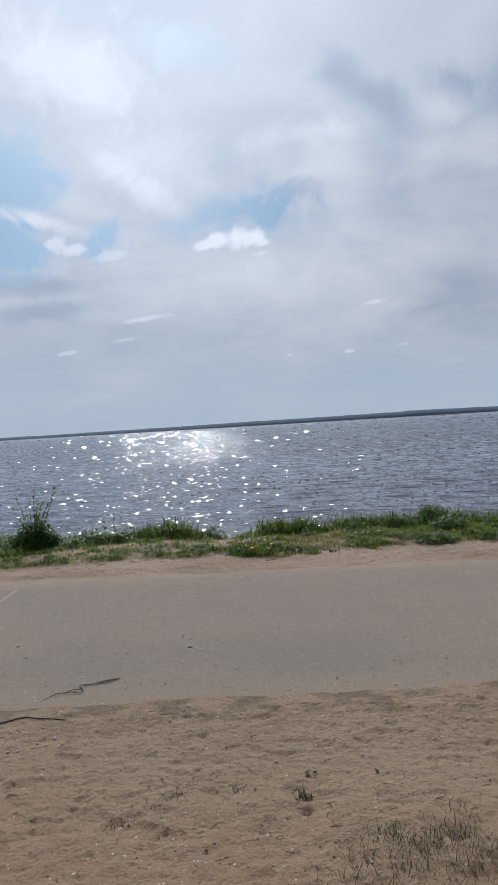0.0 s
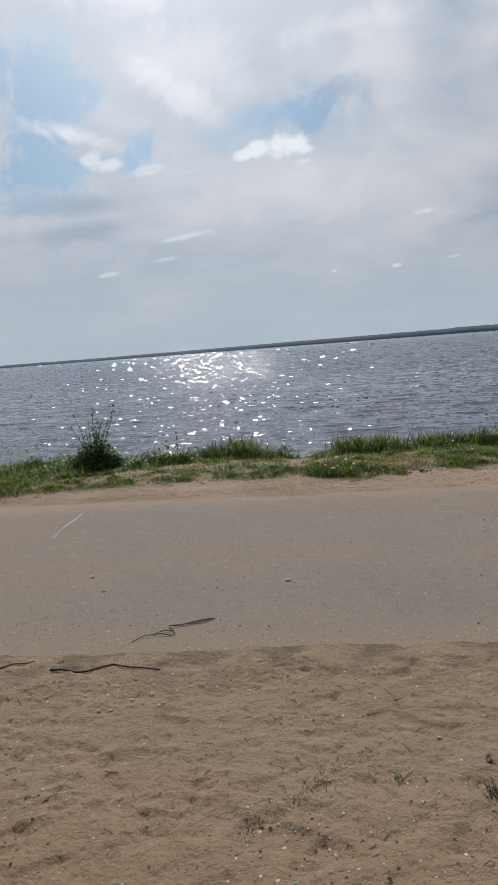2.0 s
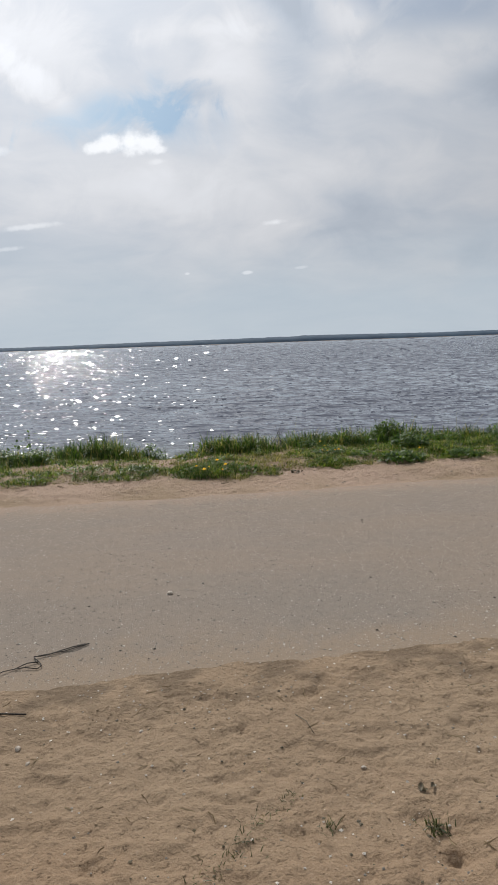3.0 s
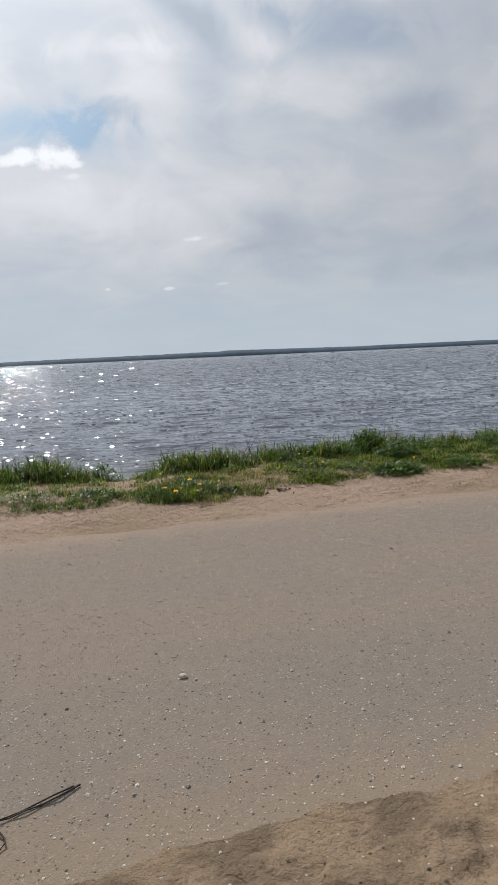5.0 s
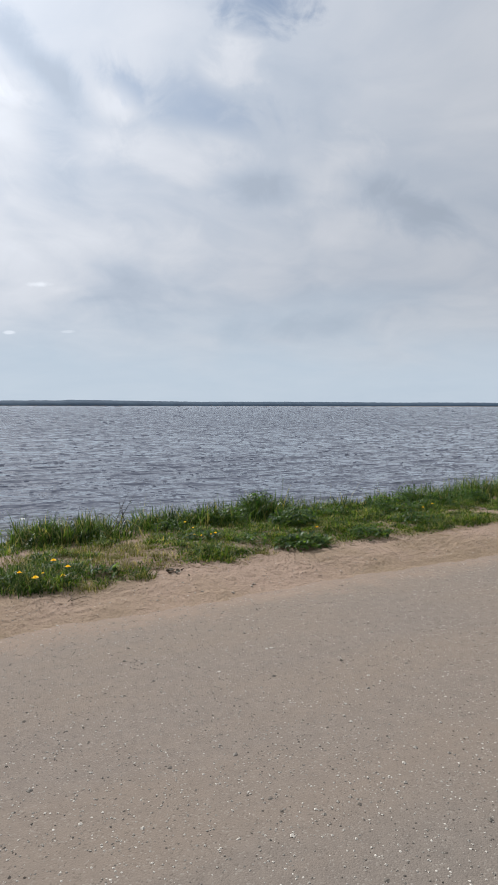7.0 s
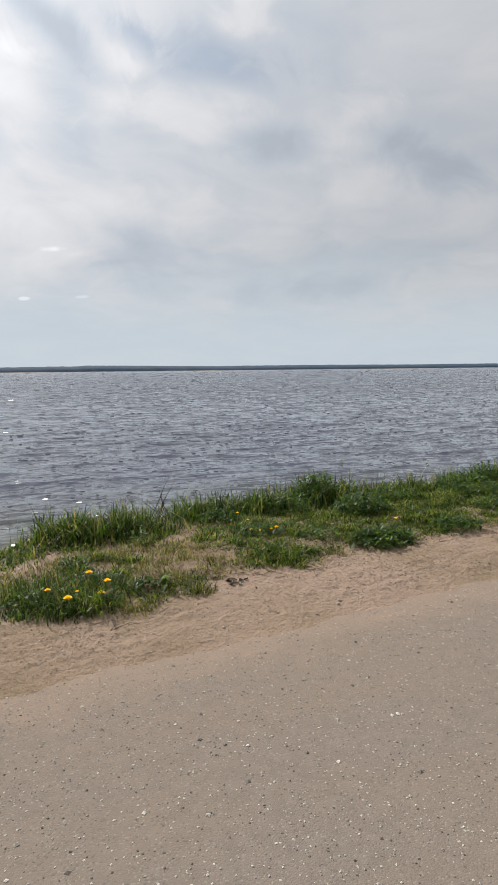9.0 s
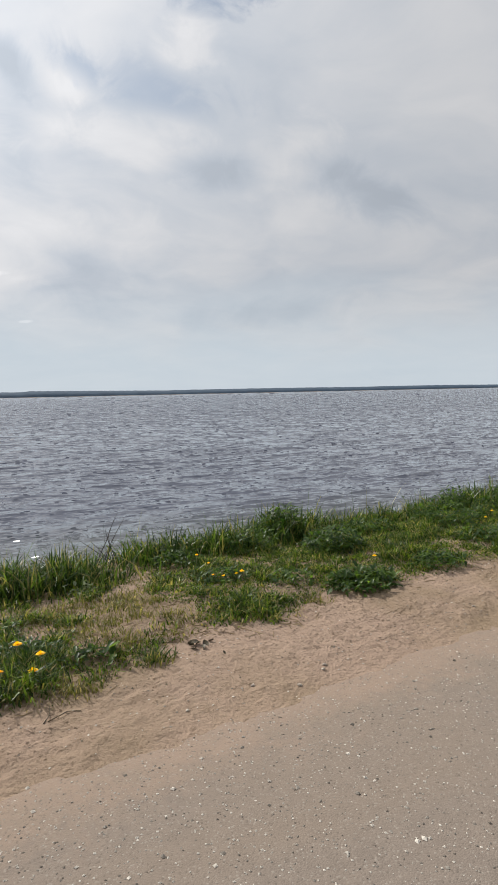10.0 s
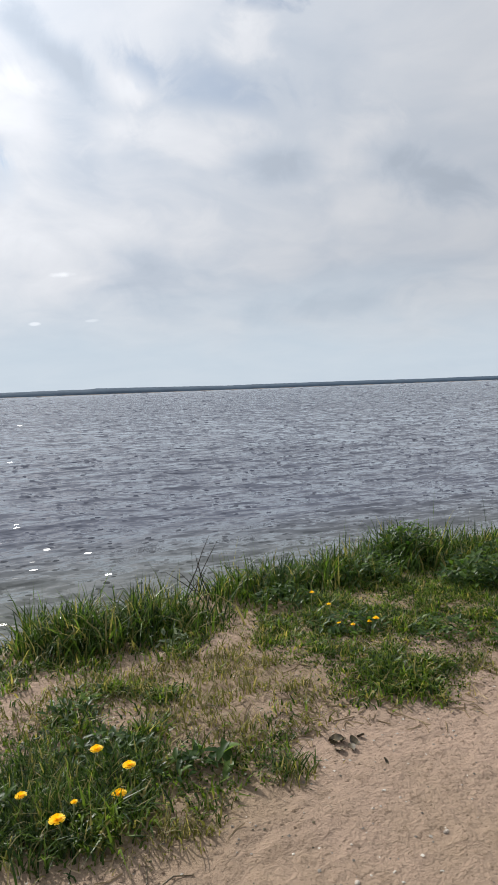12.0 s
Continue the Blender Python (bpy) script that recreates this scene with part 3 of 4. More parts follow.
x, y = scatter(660000, -6.2, 6.4, 7.0, 11.9, 1)
tall = (0.75 + 0.5 * field(x, y, 2.0, 85, 2)) * (0.55 + 1.1 * np.clip(field(x, y, 7.0, 86, 2) + 0.35, 0, 1))
blades("bank_grass", x, y, 0.085 * tall, 0.0095, 0.95, GRASS, 2, label="short green grass covering the lake bank", category="grass", kind="stuff", simple=True)
x, y = scatter(170000, -22, 26, 4, 15, 3)
far_off = (x < -6.2) | (x > 6.4)
blades("bank_grass", x[far_off], y[far_off], 0.14, 0.016, 0.5, GRASS, 4, simple=True, label="short green grass covering the lake bank", category="grass", kind="stuff")
x, y = scatter(150000, -3.5, 5.5, 7.8, 10.6, 5, lambda x, y: step(y, verge(x) - 0.1, verge(x) + 0.05) * step(bank_edge(x) + 0.4 - y, 0, 0.3) * (1 - 0.55 * bank_cover(x, y)) * 0.35 * np.clip(0.35 + 1.4 * field(x, y, 3, 84), 0, 1) * 1.3)
blades("dry_grass", x, y, 0.055, 0.0045, 1.05, WEED, 6, label="sparse yellowed grass on trodden sand", category="grass", kind="stuff")


def tall_tuft(cx, cy, rx, ry, count, height, seed, label="tuft of long dark green grass on the bank", lean=0.6, mat=TALL, width=0.0105):
    rng = np.random.default_rng(seed)
    px, py = cx + rng.normal(0, rx, count), cy + rng.normal(0, ry, count)
    return blades("grass_tuft", px, py, height, width, lean, mat, seed + 1, label=label, category="grass tuft", group="tufts on the bank", kind="stuff")


TUFTS = [(-1.8, 10.05, 0.22, 0.14, 800, 0.36), (-2.2, 9.95, 0.2, 0.12, 400, 0.24), (-3.0, 9.5, 0.3, 0.2, 500, 0.22), (-4.1, 9.2, 0.35, 0.25, 700, 0.22), (-4.9, 9.1, 0.4, 0.3, 700, 0.22), (-1.35, 9.85, 0.25, 0.12, 350, 0.2), (-2.5, 9.75, 0.25, 0.12, 350, 0.22), (0.05, 10.0, 0.17, 0.13, 750, 0.30), (0.5, 10.05, 0.2, 0.12, 650, 0.30),
         (1.35, 10.45, 0.22, 0.15, 500, 0.27), (1.9, 10.5, 0.22, 0.15, 500, 0.26), (2.6, 10.75, 0.22, 0.2, 600, 0.34), (3.1, 10.8, 0.25, 0.15, 350, 0.24),
         (3.9, 10.9, 0.25, 0.15, 300, 0.22), (4.7, 11.1, 0.25, 0.15, 450, 0.28), (5.5, 11.2, 0.3, 0.2, 600, 0.34), (6.5, 11.3, 0.35, 0.2, 600, 0.38), (7.6, 11.5, 0.4, 0.2, 600, 0.4)]
for i, tuft in enumerate(TUFTS):
    cx, cy, rx, ry, count, height = tuft
    tall_tuft(cx, cy, rx, ry, int(count * 1.3), height * 0.92, 200 + 7 * i, lean=0.72, width=0.0115)
for i, (cx, cy, r, c, h) in enumerate([(0.0, 8.58, 0.14, 900, 0.11), (-0.22, 8.5, 0.12, 700, 0.12), (0.2, 8.68, 0.12, 600, 0.10), (-0.15, 8.75, 0.12, 600, 0.10), (-0.05, 8.38, 0.08, 250, 0.10), (-0.4, 8.7, 0.12, 500, 0.1)]):
    tall_tuft(cx, cy, r, r * 0.6, c, h, 300 + 5 * i, "dark green grass clump with dandelions in it", 0.7, TALL, 0.007)
for i, (cx, cy, c) in enumerate([(1.58, 2.62, 60), (1.72, 2.56, 80), (1.86, 2.66, 70), (1.96, 2.5, 60), (1.64, 2.42, 50), (1.46, 2.46, 30), (1.6, 2.24, 45), (1.84, 2.42, 45), (2.02, 2.36, 40), (1.9, 2.8, 25), (1.42, 2.3, 20)]):
    tall_tuft(cx, cy, 0.06, 0.045, int(c * 1.7), 0.07, 400 + 3 * i, "thin grass tuft growing out of trodden sand", 0.95, SCRUB, 0.003)
for i in range(9):
    k = i / 8
    tall_tuft(0.33 + 0.37 * k + 0.02 * math.sin(5 * i), 2.56 + 0.52 * k, 0.03, 0.02, 30, 0.035, 700 + 3 * i, "withered grass wisps in a furrow of the sand", 1.1, SCRUB, 0.0035)
tall_tuft(1.18, 2.93, 0.03, 0.025, 60, 0.05, 420, "small dry weed on trodden sand", 0.9, SCRUB, 0.005)
tall_tuft(0.84, 2.92, 0.02, 0.015, 30, 0.04, 430, "small dry weed on trodden sand", 0.9, SCRUB, 0.004)
for i, (cx, cy, r, c) in enumerate([(0.8, 9.1, 0.1, 120), (0.6, 9.05, 0.09, 110), (0.35, 9.4, 0.1, 140), (0.8, 9.5, 0.1, 150), (0.7, 9.4, 0.09, 110), (1.0, 9.6, 0.1, 140), (0.05, 9.4, 0.1, 130), (-0.2, 9.2, 0.12, 150), (1.05, 8.95, 0.08, 90), (0.5, 8.85, 0.08, 100), (0.62, 8.72, 0.09, 120), (0.9, 8.78, 0.08, 90), (0.45, 8.98, 0.09, 130), (0.7, 9.25, 0.1, 150), (0.95, 9.3, 0.08, 120), (0.25, 9.25, 0.09, 130), (-0.5, 9.1, 0.12, 160), (0.55, 9.5, 0.09, 130),
                                       (1.0, 9.05, 0.07, 80), (-1.3, 9.0, 0.12, 140), (-2.1, 8.8, 0.14, 160), (2.0, 8.92, 0.08, 90)]):
    tall_tuft(cx, cy, r, r * 0.6, c, 0.075, 460 + 5 * i, "yellowed grass tuft on bare sand", 0.95, WEED, 0.007)
tall_tuft(0.76, 8.52, 0.06, 0.04, 110, 0.11, 455, "spiky dark grass tuft at the edge of bare sand", 0.9, TALL, 0.007)
tall_tuft(0.73, 8.48, 0.07, 0.04, 60, 0.10, 440, "yellowed grass tuft at the edge of bare sand", 0.9, WEED, 0.006)
tall_tuft(0.28, 8.33, 0.08, 0.04, 160, 0.07, 450, "yellowed grass tuft at the edge of bare sand", 0.8, WEED, 0.006)


rng = np.random.default_rng(77)
x = rng.uniform(-4.5, 7.5, 170)
y = bank_edge(x) + rng.uniform(-0.2, 0.6, 170)
blades("seed_stalks", x, y, 0.42, 0.0045, 0.18, TALL, 78, label="thin upright seed stalks above the bank grass", category="grass", kind="stuff")


# ---- broad-leaved weeds ----
def leaf_clump(cx, cy, r, height, count, size, seed, mat=BROAD, name="leafy_weed", label="clump of dark broad-leaved weeds in the grass", group="leafy weeds on the bank"):
    rng = np.random.default_rng(seed)
    verts, faces = [], []
    for _ in range(count):
        a, d = rng.uniform(0, 2 * math.pi), r * math.sqrt(rng.uniform())
        px, py = cx + d * math.cos(a), cy + d * math.sin(a) * 0.7
        pz = float(ground_height(px, py)) + height * rng.uniform(0.15, 1.0) * (1 - 0.5 * (d / r) ** 2)
        yaw, pitch, ln = rng.uniform(0, 2 * math.pi), rng.uniform(-0.5, 0.9), size * rng.uniform(0.6, 1.3)
        m = Matrix.Translation((px, py, pz)) @ Euler((0, -pitch, yaw)).to_matrix().to_4x4()
        k = len(verts)
        w = ln * 0.2
        for lx, ly, lz in ((0, 0, 0), (0.35, -1, 0.06), (0.35, 0, 0.0), (0.35, 1, 0.06), (0.75, -0.7, -0.02), (0.75, 0, -0.08), (0.75, 0.7, -0.02), (1, 0, -0.2)):
            verts.append(tuple(m @ Vector((lx * ln, ly * w, lz * ln))))
        faces += [(k, k + 1, k + 2), (k, k + 2, k + 3), (k + 1, k + 4, k + 5, k + 2), (k + 2, k + 5, k + 6, k + 3), (k + 4, k + 7, k + 5), (k + 5, k + 7, k + 6)]
    return mesh_object(name, verts, faces, mat, smooth=True, label=label, category="weed", group=group, kind="stuff")


CLUMPS = [(-3.05, 9.45, 0.3, 0.24, 420, 0.06), (2.45, 9.05, 0.28, 0.12, 480, 0.06), (2.75, 9.95, 0.28, 0.2, 480, 0.065), (2.6, 10.6, 0.22, 0.36, 420, 0.065), (1.55, 9.55, 0.22, 0.08, 200, 0.05), (3.3, 9.2, 0.25, 0.10, 260, 0.055),
          (5.0, 11.0, 0.25, 0.3, 300, 0.065), (0.38, 8.62, 0.10, 0.06, 60, 0.045), (-2.6, 9.6, 0.3, 0.18, 300, 0.06), (-1.0, 8.75, 0.2, 0.07, 120, 0.045), (4.2, 9.6, 0.3, 0.1, 240, 0.055),
          (2.1, 10.3, 0.25, 0.22, 260, 0.055), (1.35, 10.1, 0.2, 0.16, 220, 0.05), (3.4, 10.4, 0.3, 0.16, 260, 0.055), (2.0, 9.3, 0.2, 0.08, 160, 0.05), (0.1, 8.8, 0.16, 0.07, 140, 0.045),
          (-0.3, 8.6, 0.14, 0.08, 140, 0.045), (-3.2, 9.2, 0.3, 0.16, 260, 0.06), (-4.3, 8.7, 0.4, 0.14, 300, 0.06), (-1.6, 8.7, 0.3, 0.08, 180, 0.05), (0.0, 9.15, 0.12, 0.06, 80, 0.045)]
clump_rng = random.Random(44)
for _ in range(26):
    cx = clump_rng.choice((clump_rng.uniform(-5.5, -0.8), clump_rng.uniform(1.2, 6.0)))
    CLUMPS.append((cx, float(bank_edge(cx)) + clump_rng.uniform(-0.7, 0.35), clump_rng.uniform(0.14, 0.3), clump_rng.uniform(0.12, 0.26), clump_rng.randint(160, 300), clump_rng.uniform(0.05, 0.065)))
for i, clump in enumerate(CLUMPS):
    leaf_clump(*clump, 500 + i)
leaf_clump(0.56, 9.74, 0.07, 0.10, 26, 0.07, 540, SILVER, "pale_weed", "pale silvery weed beside long grass", "pale weeds")
leaf_clump(0.50, 8.62, 0.09, 0.06, 22, 0.08, 541, BROAD, "broad_weed", "low dark broad-leaved weed beside dandelions", "low weeds")


# ---- shrub ----
def tube(bm, points, r0, r1, sides=5):
    rings = []
    n = len(points)
    for i, p in enumerate(points):
        p = Vector(p)
        d = (Vector(points[min(i + 1, n - 1)]) - Vector(points[max(i - 1, 0)])).normalized()
        a = d.cross(Vector((0.3, 0.9, 0.2))).normalized()
        b = d.cross(a)
        r = r0 + (r1 - r0) * i / (n - 1)
        rings.append([bm.verts.new(p + (a * math.cos(2 * math.pi * k / sides) + b * math.sin(2 * math.pi * k / sides)) * r) for k in range(sides)])
    for u, v in zip(rings, rings[1:]):
        for k in range(sides):
            bm.faces.new((u[k], u[(k + 1) % sides], v[(k + 1) % sides], v[k]))
    bm.faces.new(rings[0][::-1])
    bm.faces.new(rings[-1])


def add_leaf(bm, p, yaw, pitch, ln, w):
    m = Matrix.Translation(p) @ Euler((0, -pitch, yaw)).to_matrix().to_4x4()
    v = [bm.verts.new(m @ Vector(c)) for c in ((0, 0, 0), (ln * 0.45, -w, ln * 0.05), (ln * 0.45, w, ln * 0.05), (ln, 0, -ln * 0.08))]
    bm.faces.new((v[0], v[1], v[3]))
    bm.faces.new((v[0], v[3], v[2]))


def shrub(cx, cy, seed, stems, height, dense, mound=0):
    rng = random.Random(seed)
    root = new("shrub")
    root.location = (cx, cy, float(ground_height(cx, cy)))
    tagged(root, "young shrub with upright twigs and small dark leaves", "shrub")
    crown = bmesh.new()
    for _ in range(stems):
        a, out, h = rng.uniform(0, 6.28), rng.uniform(0.08, 0.40), height * rng.uniform(0.45, 1.05)
        b = (rng.uniform(-0.1, 0.1), rng.uniform(-0.08, 0.08))
        pts = [(b[0] + out * math.cos(a) * t ** 1.2 + rng.uniform(-0.01, 0.01), b[1] + out * math.sin(a) * t ** 1.2, h * t - 0.02) for t in (0, 0.25, 0.5, 0.75, 1)]
        wood = bmesh.new()
        tube(wood, pts, 0.006, 0.0015)
        part("stem", wood, BARK, root)
        for _ in range(int(dense * h)):
            t = rng.uniform(0.12, 1.0)
            i = min(int(t * 4), 3)
            p = Vector(pts[i]).lerp(Vector(pts[i + 1]), t * 4 - i)
            add_leaf(crown, p, rng.uniform(0, 6.28), rng.uniform(-0.2, 1.1), rng.uniform(0.04, 0.075), 0.016)
    for _ in range(mound):
        a, d = rng.uniform(0, 6.28), 0.45 * math.sqrt(rng.random())
        h = rng.uniform(0.02, 0.42) * (1.1 - (d / 0.45) ** 2)
        add_leaf(crown, (d * math.cos(a), d * math.sin(a) * 0.8, h), rng.uniform(0, 6.28), rng.uniform(-0.4, 1.0), rng.uniform(0.05, 0.085), 0.02)
    part("foliage", crown, SHRUB, root)


shrub(-3.85, 9.2, 7, 19, 1.02, 46, 2800)
shrub(-2.75, 9.95, 8, 5, 0.5, 16, 120)
shrub(0.85, 10.5, 9, 7, 0.45, 0.9)


# ---- dandelions ----
def dandelion(x, y, top, size, seed):
    rng = random.Random(seed)
    z = float(ground_height(x, y))
    root = new("dandelion")
    root.location = (x, y, z)
    tagged(root, "yellow dandelion in bloom on a short stalk", "flower", "dandelions on the bank")
    h = max(top - z, 0.04)
    bend = (rng.uniform(-0.02, 0.02), rng.uniform(-0.02, 0.02))
    stem = bmesh.new()
    tube(stem, [(0, 0, -0.01), (bend[0] * 0.3, bend[1] * 0.3, h * 0.5), (bend[0], bend[1], h)], 0.0028, 0.0022)
    part("stalk", stem, STALK, root)
    head = bmesh.new()
    for ringno, (count, reach, lift) in enumerate(((14, 1.0, 0.05), (12, 0.8, 0.35), (9, 0.55, 0.7), (6, 0.3, 1.1))):
        for k in range(count):
            a = 6.283 * k / count + ringno * 0.3 + rng.uniform(-0.1, 0.1)
            r = size * reach
            c, s = math.cos(a), math.sin(a)
            w = size * 0.16
            p = Vector((bend[0], bend[1], h))
            v = [head.verts.new(p + Vector(q)) for q in ((-s * w * 0.5, c * w * 0.5, 0), (s * w * 0.5, -c * w * 0.5, 0),
                 (c * r + s * w, s * r - c * w, size * lift * 0.5 + 0.002), (c * r - s * w, s * r + c * w, size * lift * 0.5 + 0.002))]
            head.faces.new(v)
    part("flower_head", head, PETAL, root, "bright yellow petals")
    leaves = bmesh.new()
    for k in range(7):
        add_leaf(leaves, (0, 0, 0.01), 6.283 * k / 7 + rng.uniform(-0.3, 0.3), rng.uniform(0.1, 0.5), rng.uniform(0.05, 0.08), 0.008)
    part("leaf_rosette", leaves, BROAD, root)


FLOWERS = [(0.047, 8.646, 0.21, 0.024), (0.173, 8.571, 0.168, 0.024), (0.106, 8.486, 0.117, 0.026), (-0.06, 8.38, 0.15, 0.027), (-0.2, 8.52, 0.16, 0.02), (-0.03, 8.43, 0.17, 0.012),
           (1.70, 9.46, 0.15, 0.02), (1.62, 9.48, 0.145, 0.015), (1.46, 9.50, 0.14, 0.017), (1.54, 9.47, 0.14, 0.016), (1.46, 9.9, 0.2, 0.016), (1.52, 9.75, 0.16, 0.014),
           (2.75, 9.3, 0.17, 0.018), (4.6, 10.0, 0.17, 0.018), (4.9, 10.2, 0.17, 0.018)]
for i, f in enumerate(FLOWERS):
    dandelion(*f, 900 + i)


# ---- litter of the verge and the sand ----
def twigs(name, n, x0, x1, y0, y1, length, thick, mat, seed, cover, label, category):
    """Fallen stalks, each a thin bent prism lying on the ground."""
    rng = np.random.default_rng(seed)
    px, py = scatter(n, x0, x1, y0, y1, seed, cover)
    verts, faces = [], []
    for cx, cy in zip(px, py):
        ln, a = length * rng.uniform(0.3, 1.3), rng.uniform(0, 6.28)
        bend = rng.uniform(-0.5, 0.5)
        xs = [cx + ln * t * math.cos(a + bend * t) for t in (-0.5, 0, 0.5)]
        ys = [cy + ln * t * math.sin(a + bend * t) for t in (-0.5, 0, 0.5)]
        zs = np.maximum(ground_height(xs, ys), road_height(np.array(xs), np.array(ys)) if road_near(cx) < cy < road_far(cx) else -9) + thick * 0.6
        zs[rng.integers(0, 3)] += rng.uniform(0, 0.012)
        k = len(verts)
        s, c = math.sin(a), math.cos(a)
        for X, Y, Z in zip(xs, ys, zs):
            verts += [(X - s * thick, Y + c * thick, Z - thick * 0.6), (X + s * thick, Y - c * thick, Z - thick * 0.6), (X, Y, Z + thick)]
        for j in (0, 3):
            for e, f in ((0, 1), (1, 2), (2, 0)):
                faces.append((k + j + e, k + j + f, k + j + 3 + f, k + j + 3 + e))
    mesh_object(name, verts, faces, mat, label=label, category=category, kind="stuff")


twigs("dry_stalks", 15000, -5, 7, 7.3, 10.2, 0.11, 0.0022, STRAW, 31, lambda x, y: step(y, verge(x) - 0.2, verge(x) + 0.02) * (0.15 + 0.85 * np.exp(-((y - verge(x)) / 0.3) ** 2)) * np.clip(0.45 + field(x, y, 2.5, 91), 0, 1),
      "dry broken stalks lying along the grass edge", "plant litter")
twigs("sand_litter", 900, -3, 5, 1.4, 4.3, 0.05, 0.0018, STRAW, 32, lambda x, y: step(road_near(x) - y, 0, 0.3) * 0.5, "small dry stalks scattered on sand", "plant litter")


def stones(name, n, x0, x1, y0, y1, size, mat, seed, cover, label, on_road=False):
    rng = np.random.default_rng(seed)
    px, py = scatter(n, x0, x1, y0, y1, seed, cover)
    n = len(px)
    z = road_height(px, py) if on_road else ground_height(px, py)
    r = size * rng.uniform(0.35, 1.0, n) ** 1.6 + 0.0012
    a = rng.uniform(0, 6.28, n)
    flat = rng.uniform(0.4, 0.8, n)
    corners = []
    for k in range(4):
        w = r * rng.uniform(0.7, 1.2, n)
        corners.append(np.stack([px + w * np.cos(a + k * 1.571), py + w * np.sin(a + k * 1.571), z + r * flat * rng.uniform(0.05, 0.4, n)], 1))
    top = np.stack([px + r * rng.uniform(-0.3, 0.3, n), py + r * rng.uniform(-0.3, 0.3, n), z + r * flat], 1)
    low = np.stack([px, py, z - r * 0.4], 1)
    verts = np.stack(corners + [top, low], 1).reshape(-1, 3)
    k = np.arange(n)[:, None] * 6
    faces = np.concatenate([k + f for f in ([0, 1, 4], [1, 2, 4], [2, 3, 4], [3, 0, 4], [1, 0, 5], [2, 1, 5], [3, 2, 5], [0, 3, 5])])
    mesh_object(name, verts, faces, mat, label=label, category="gravel", kind="stuff")


def on_road_cover(x, y):
    return step(y, road_near(x) - 0.05, road_near(x) + 0.1) * step(road_far(x) - y, -0.05, 0.1)


stones("road_grit", 46000, -3.0, 4.6, 3.3, 8.6, 0.005, STONE, 33, on_road_cover, "small grit and chippings scattered on asphalt", True)
stones("road_chips", 1500, -2.6, 3.8, 3.5, 8.2, 0.011, STONE, 38, on_road_cover, "larger stone chippings scattered on asphalt", True)
stones("sand_grit", 9000, -3, 4.5, 1.4, 4.6, 0.007, STONE, 34, lambda x, y: step(road_near(x) - y, 0.0, 0.15) * np.clip(0.5 + field(x, y, 1.5, 93), 0, 1), "small stones and grit in the sand")
stones("verge_grit", 7000, -4, 6, 7.0, 9.3, 0.007, STONE, 35, lambda x, y: step(y - road_far(x), 0.0, 0.15) * np.clip(0.5 + field(x, y, 1.5, 94), 0, 1), "small stones and grit on the sandy verge")


stones("sand_debris", 1500, -2.2, 3.6, 1.5, 4.4, 0.009, DEAD, 39, lambda x, y: step(road_near(x) - y, 0.0, 0.2) * np.clip(0.3 + 1.5 * field(x, y, 1.8, 97), 0, 1), "dark crumbs of soil and bark on trodden sand")
stones("verge_debris", 900, -3.0, 4.5, 7.4, 9.4, 0.008, DEAD, 42, lambda x, y: step(y - road_far(x), 0.1, 0.4) * np.clip(0.3 + 1.5 * field(x, y, 1.8, 98), 0, 1), "dark crumbs of soil and bark on the verge")
stones("sand_crumbs", 14000, -2.2, 4.0, 1.4, 4.5, 0.0065, SAND, 36, lambda x, y: step(road_near(x) - y, 0.0, 0.2) * np.clip(0.4 + 1.2 * field(x, y, 2.5, 95), 0, 1), "small clods of trodden sand")
stones("verge_crumbs", 24000, -3, 5, 7.2, 9.6, 0.0085, SAND, 37, lambda x, y: step(y - road_far(x), 0.05, 0.3) * np.clip(0.4 + 1.2 * field(x, y, 2.5, 96), 0, 1), "small clods of trodden sand")


def pebble(x, y, size, seed, z=None):
    rng = random.Random(seed)
    bm = bmesh.new()
    bmesh.ops.create_icosphere(bm, subdivisions=2, radius=1.0)
    for v in bm.verts:
        k = 1 + 0.28 * noise.noise(v.co * 1.3 + Vector((seed, 0, 0)))
        v.co = Vector((v.co.x * size * k, v.co.y * size * 0.7 * k, v.co.z * size * 0.5 * k))
    ob = part("pebble", bm, PEBBLE, None)
    g = max(float(ground_height(x, y)), float(road_height(x, y)) if road_near(x) < y < road_far(x) else -9)
    ob.matrix_world = pose(x, y, g + size * 0.32, 0, 0, rng.uniform(0, 360))
    tagged(ob, "small grey pebble lying on the ground", "pebble", "loose pebbles")


PEBBLES = [(0.0, 5.0, 0.022), (-1.586, 4.948, 0.02), (0.06, 4.97, 0.009), (1.55, 8.07, 0.012), (1.36, 7.98, 0.013), (2.9, 8.4, 0.014), (-0.47, 3.34, 0.014), (-0.39, 3.4, 0.016), (-0.72, 3.32, 0.012), (-0.53, 3.23, 0.013),
           (-0.59, 3.22, 0.011), (-0.31, 3.3, 0.012), (1.0, 3.25, 0.011), (0.1, 3.5, 0.01), (1.58, 8.11, 0.014), (0.77, 7.99, 0.011), (2.21, 3.46, 0.02), (1.14, 8.07, 0.012)]
for i, p in enumerate(PEBBLES):
    pebble(*p, 40 + i)


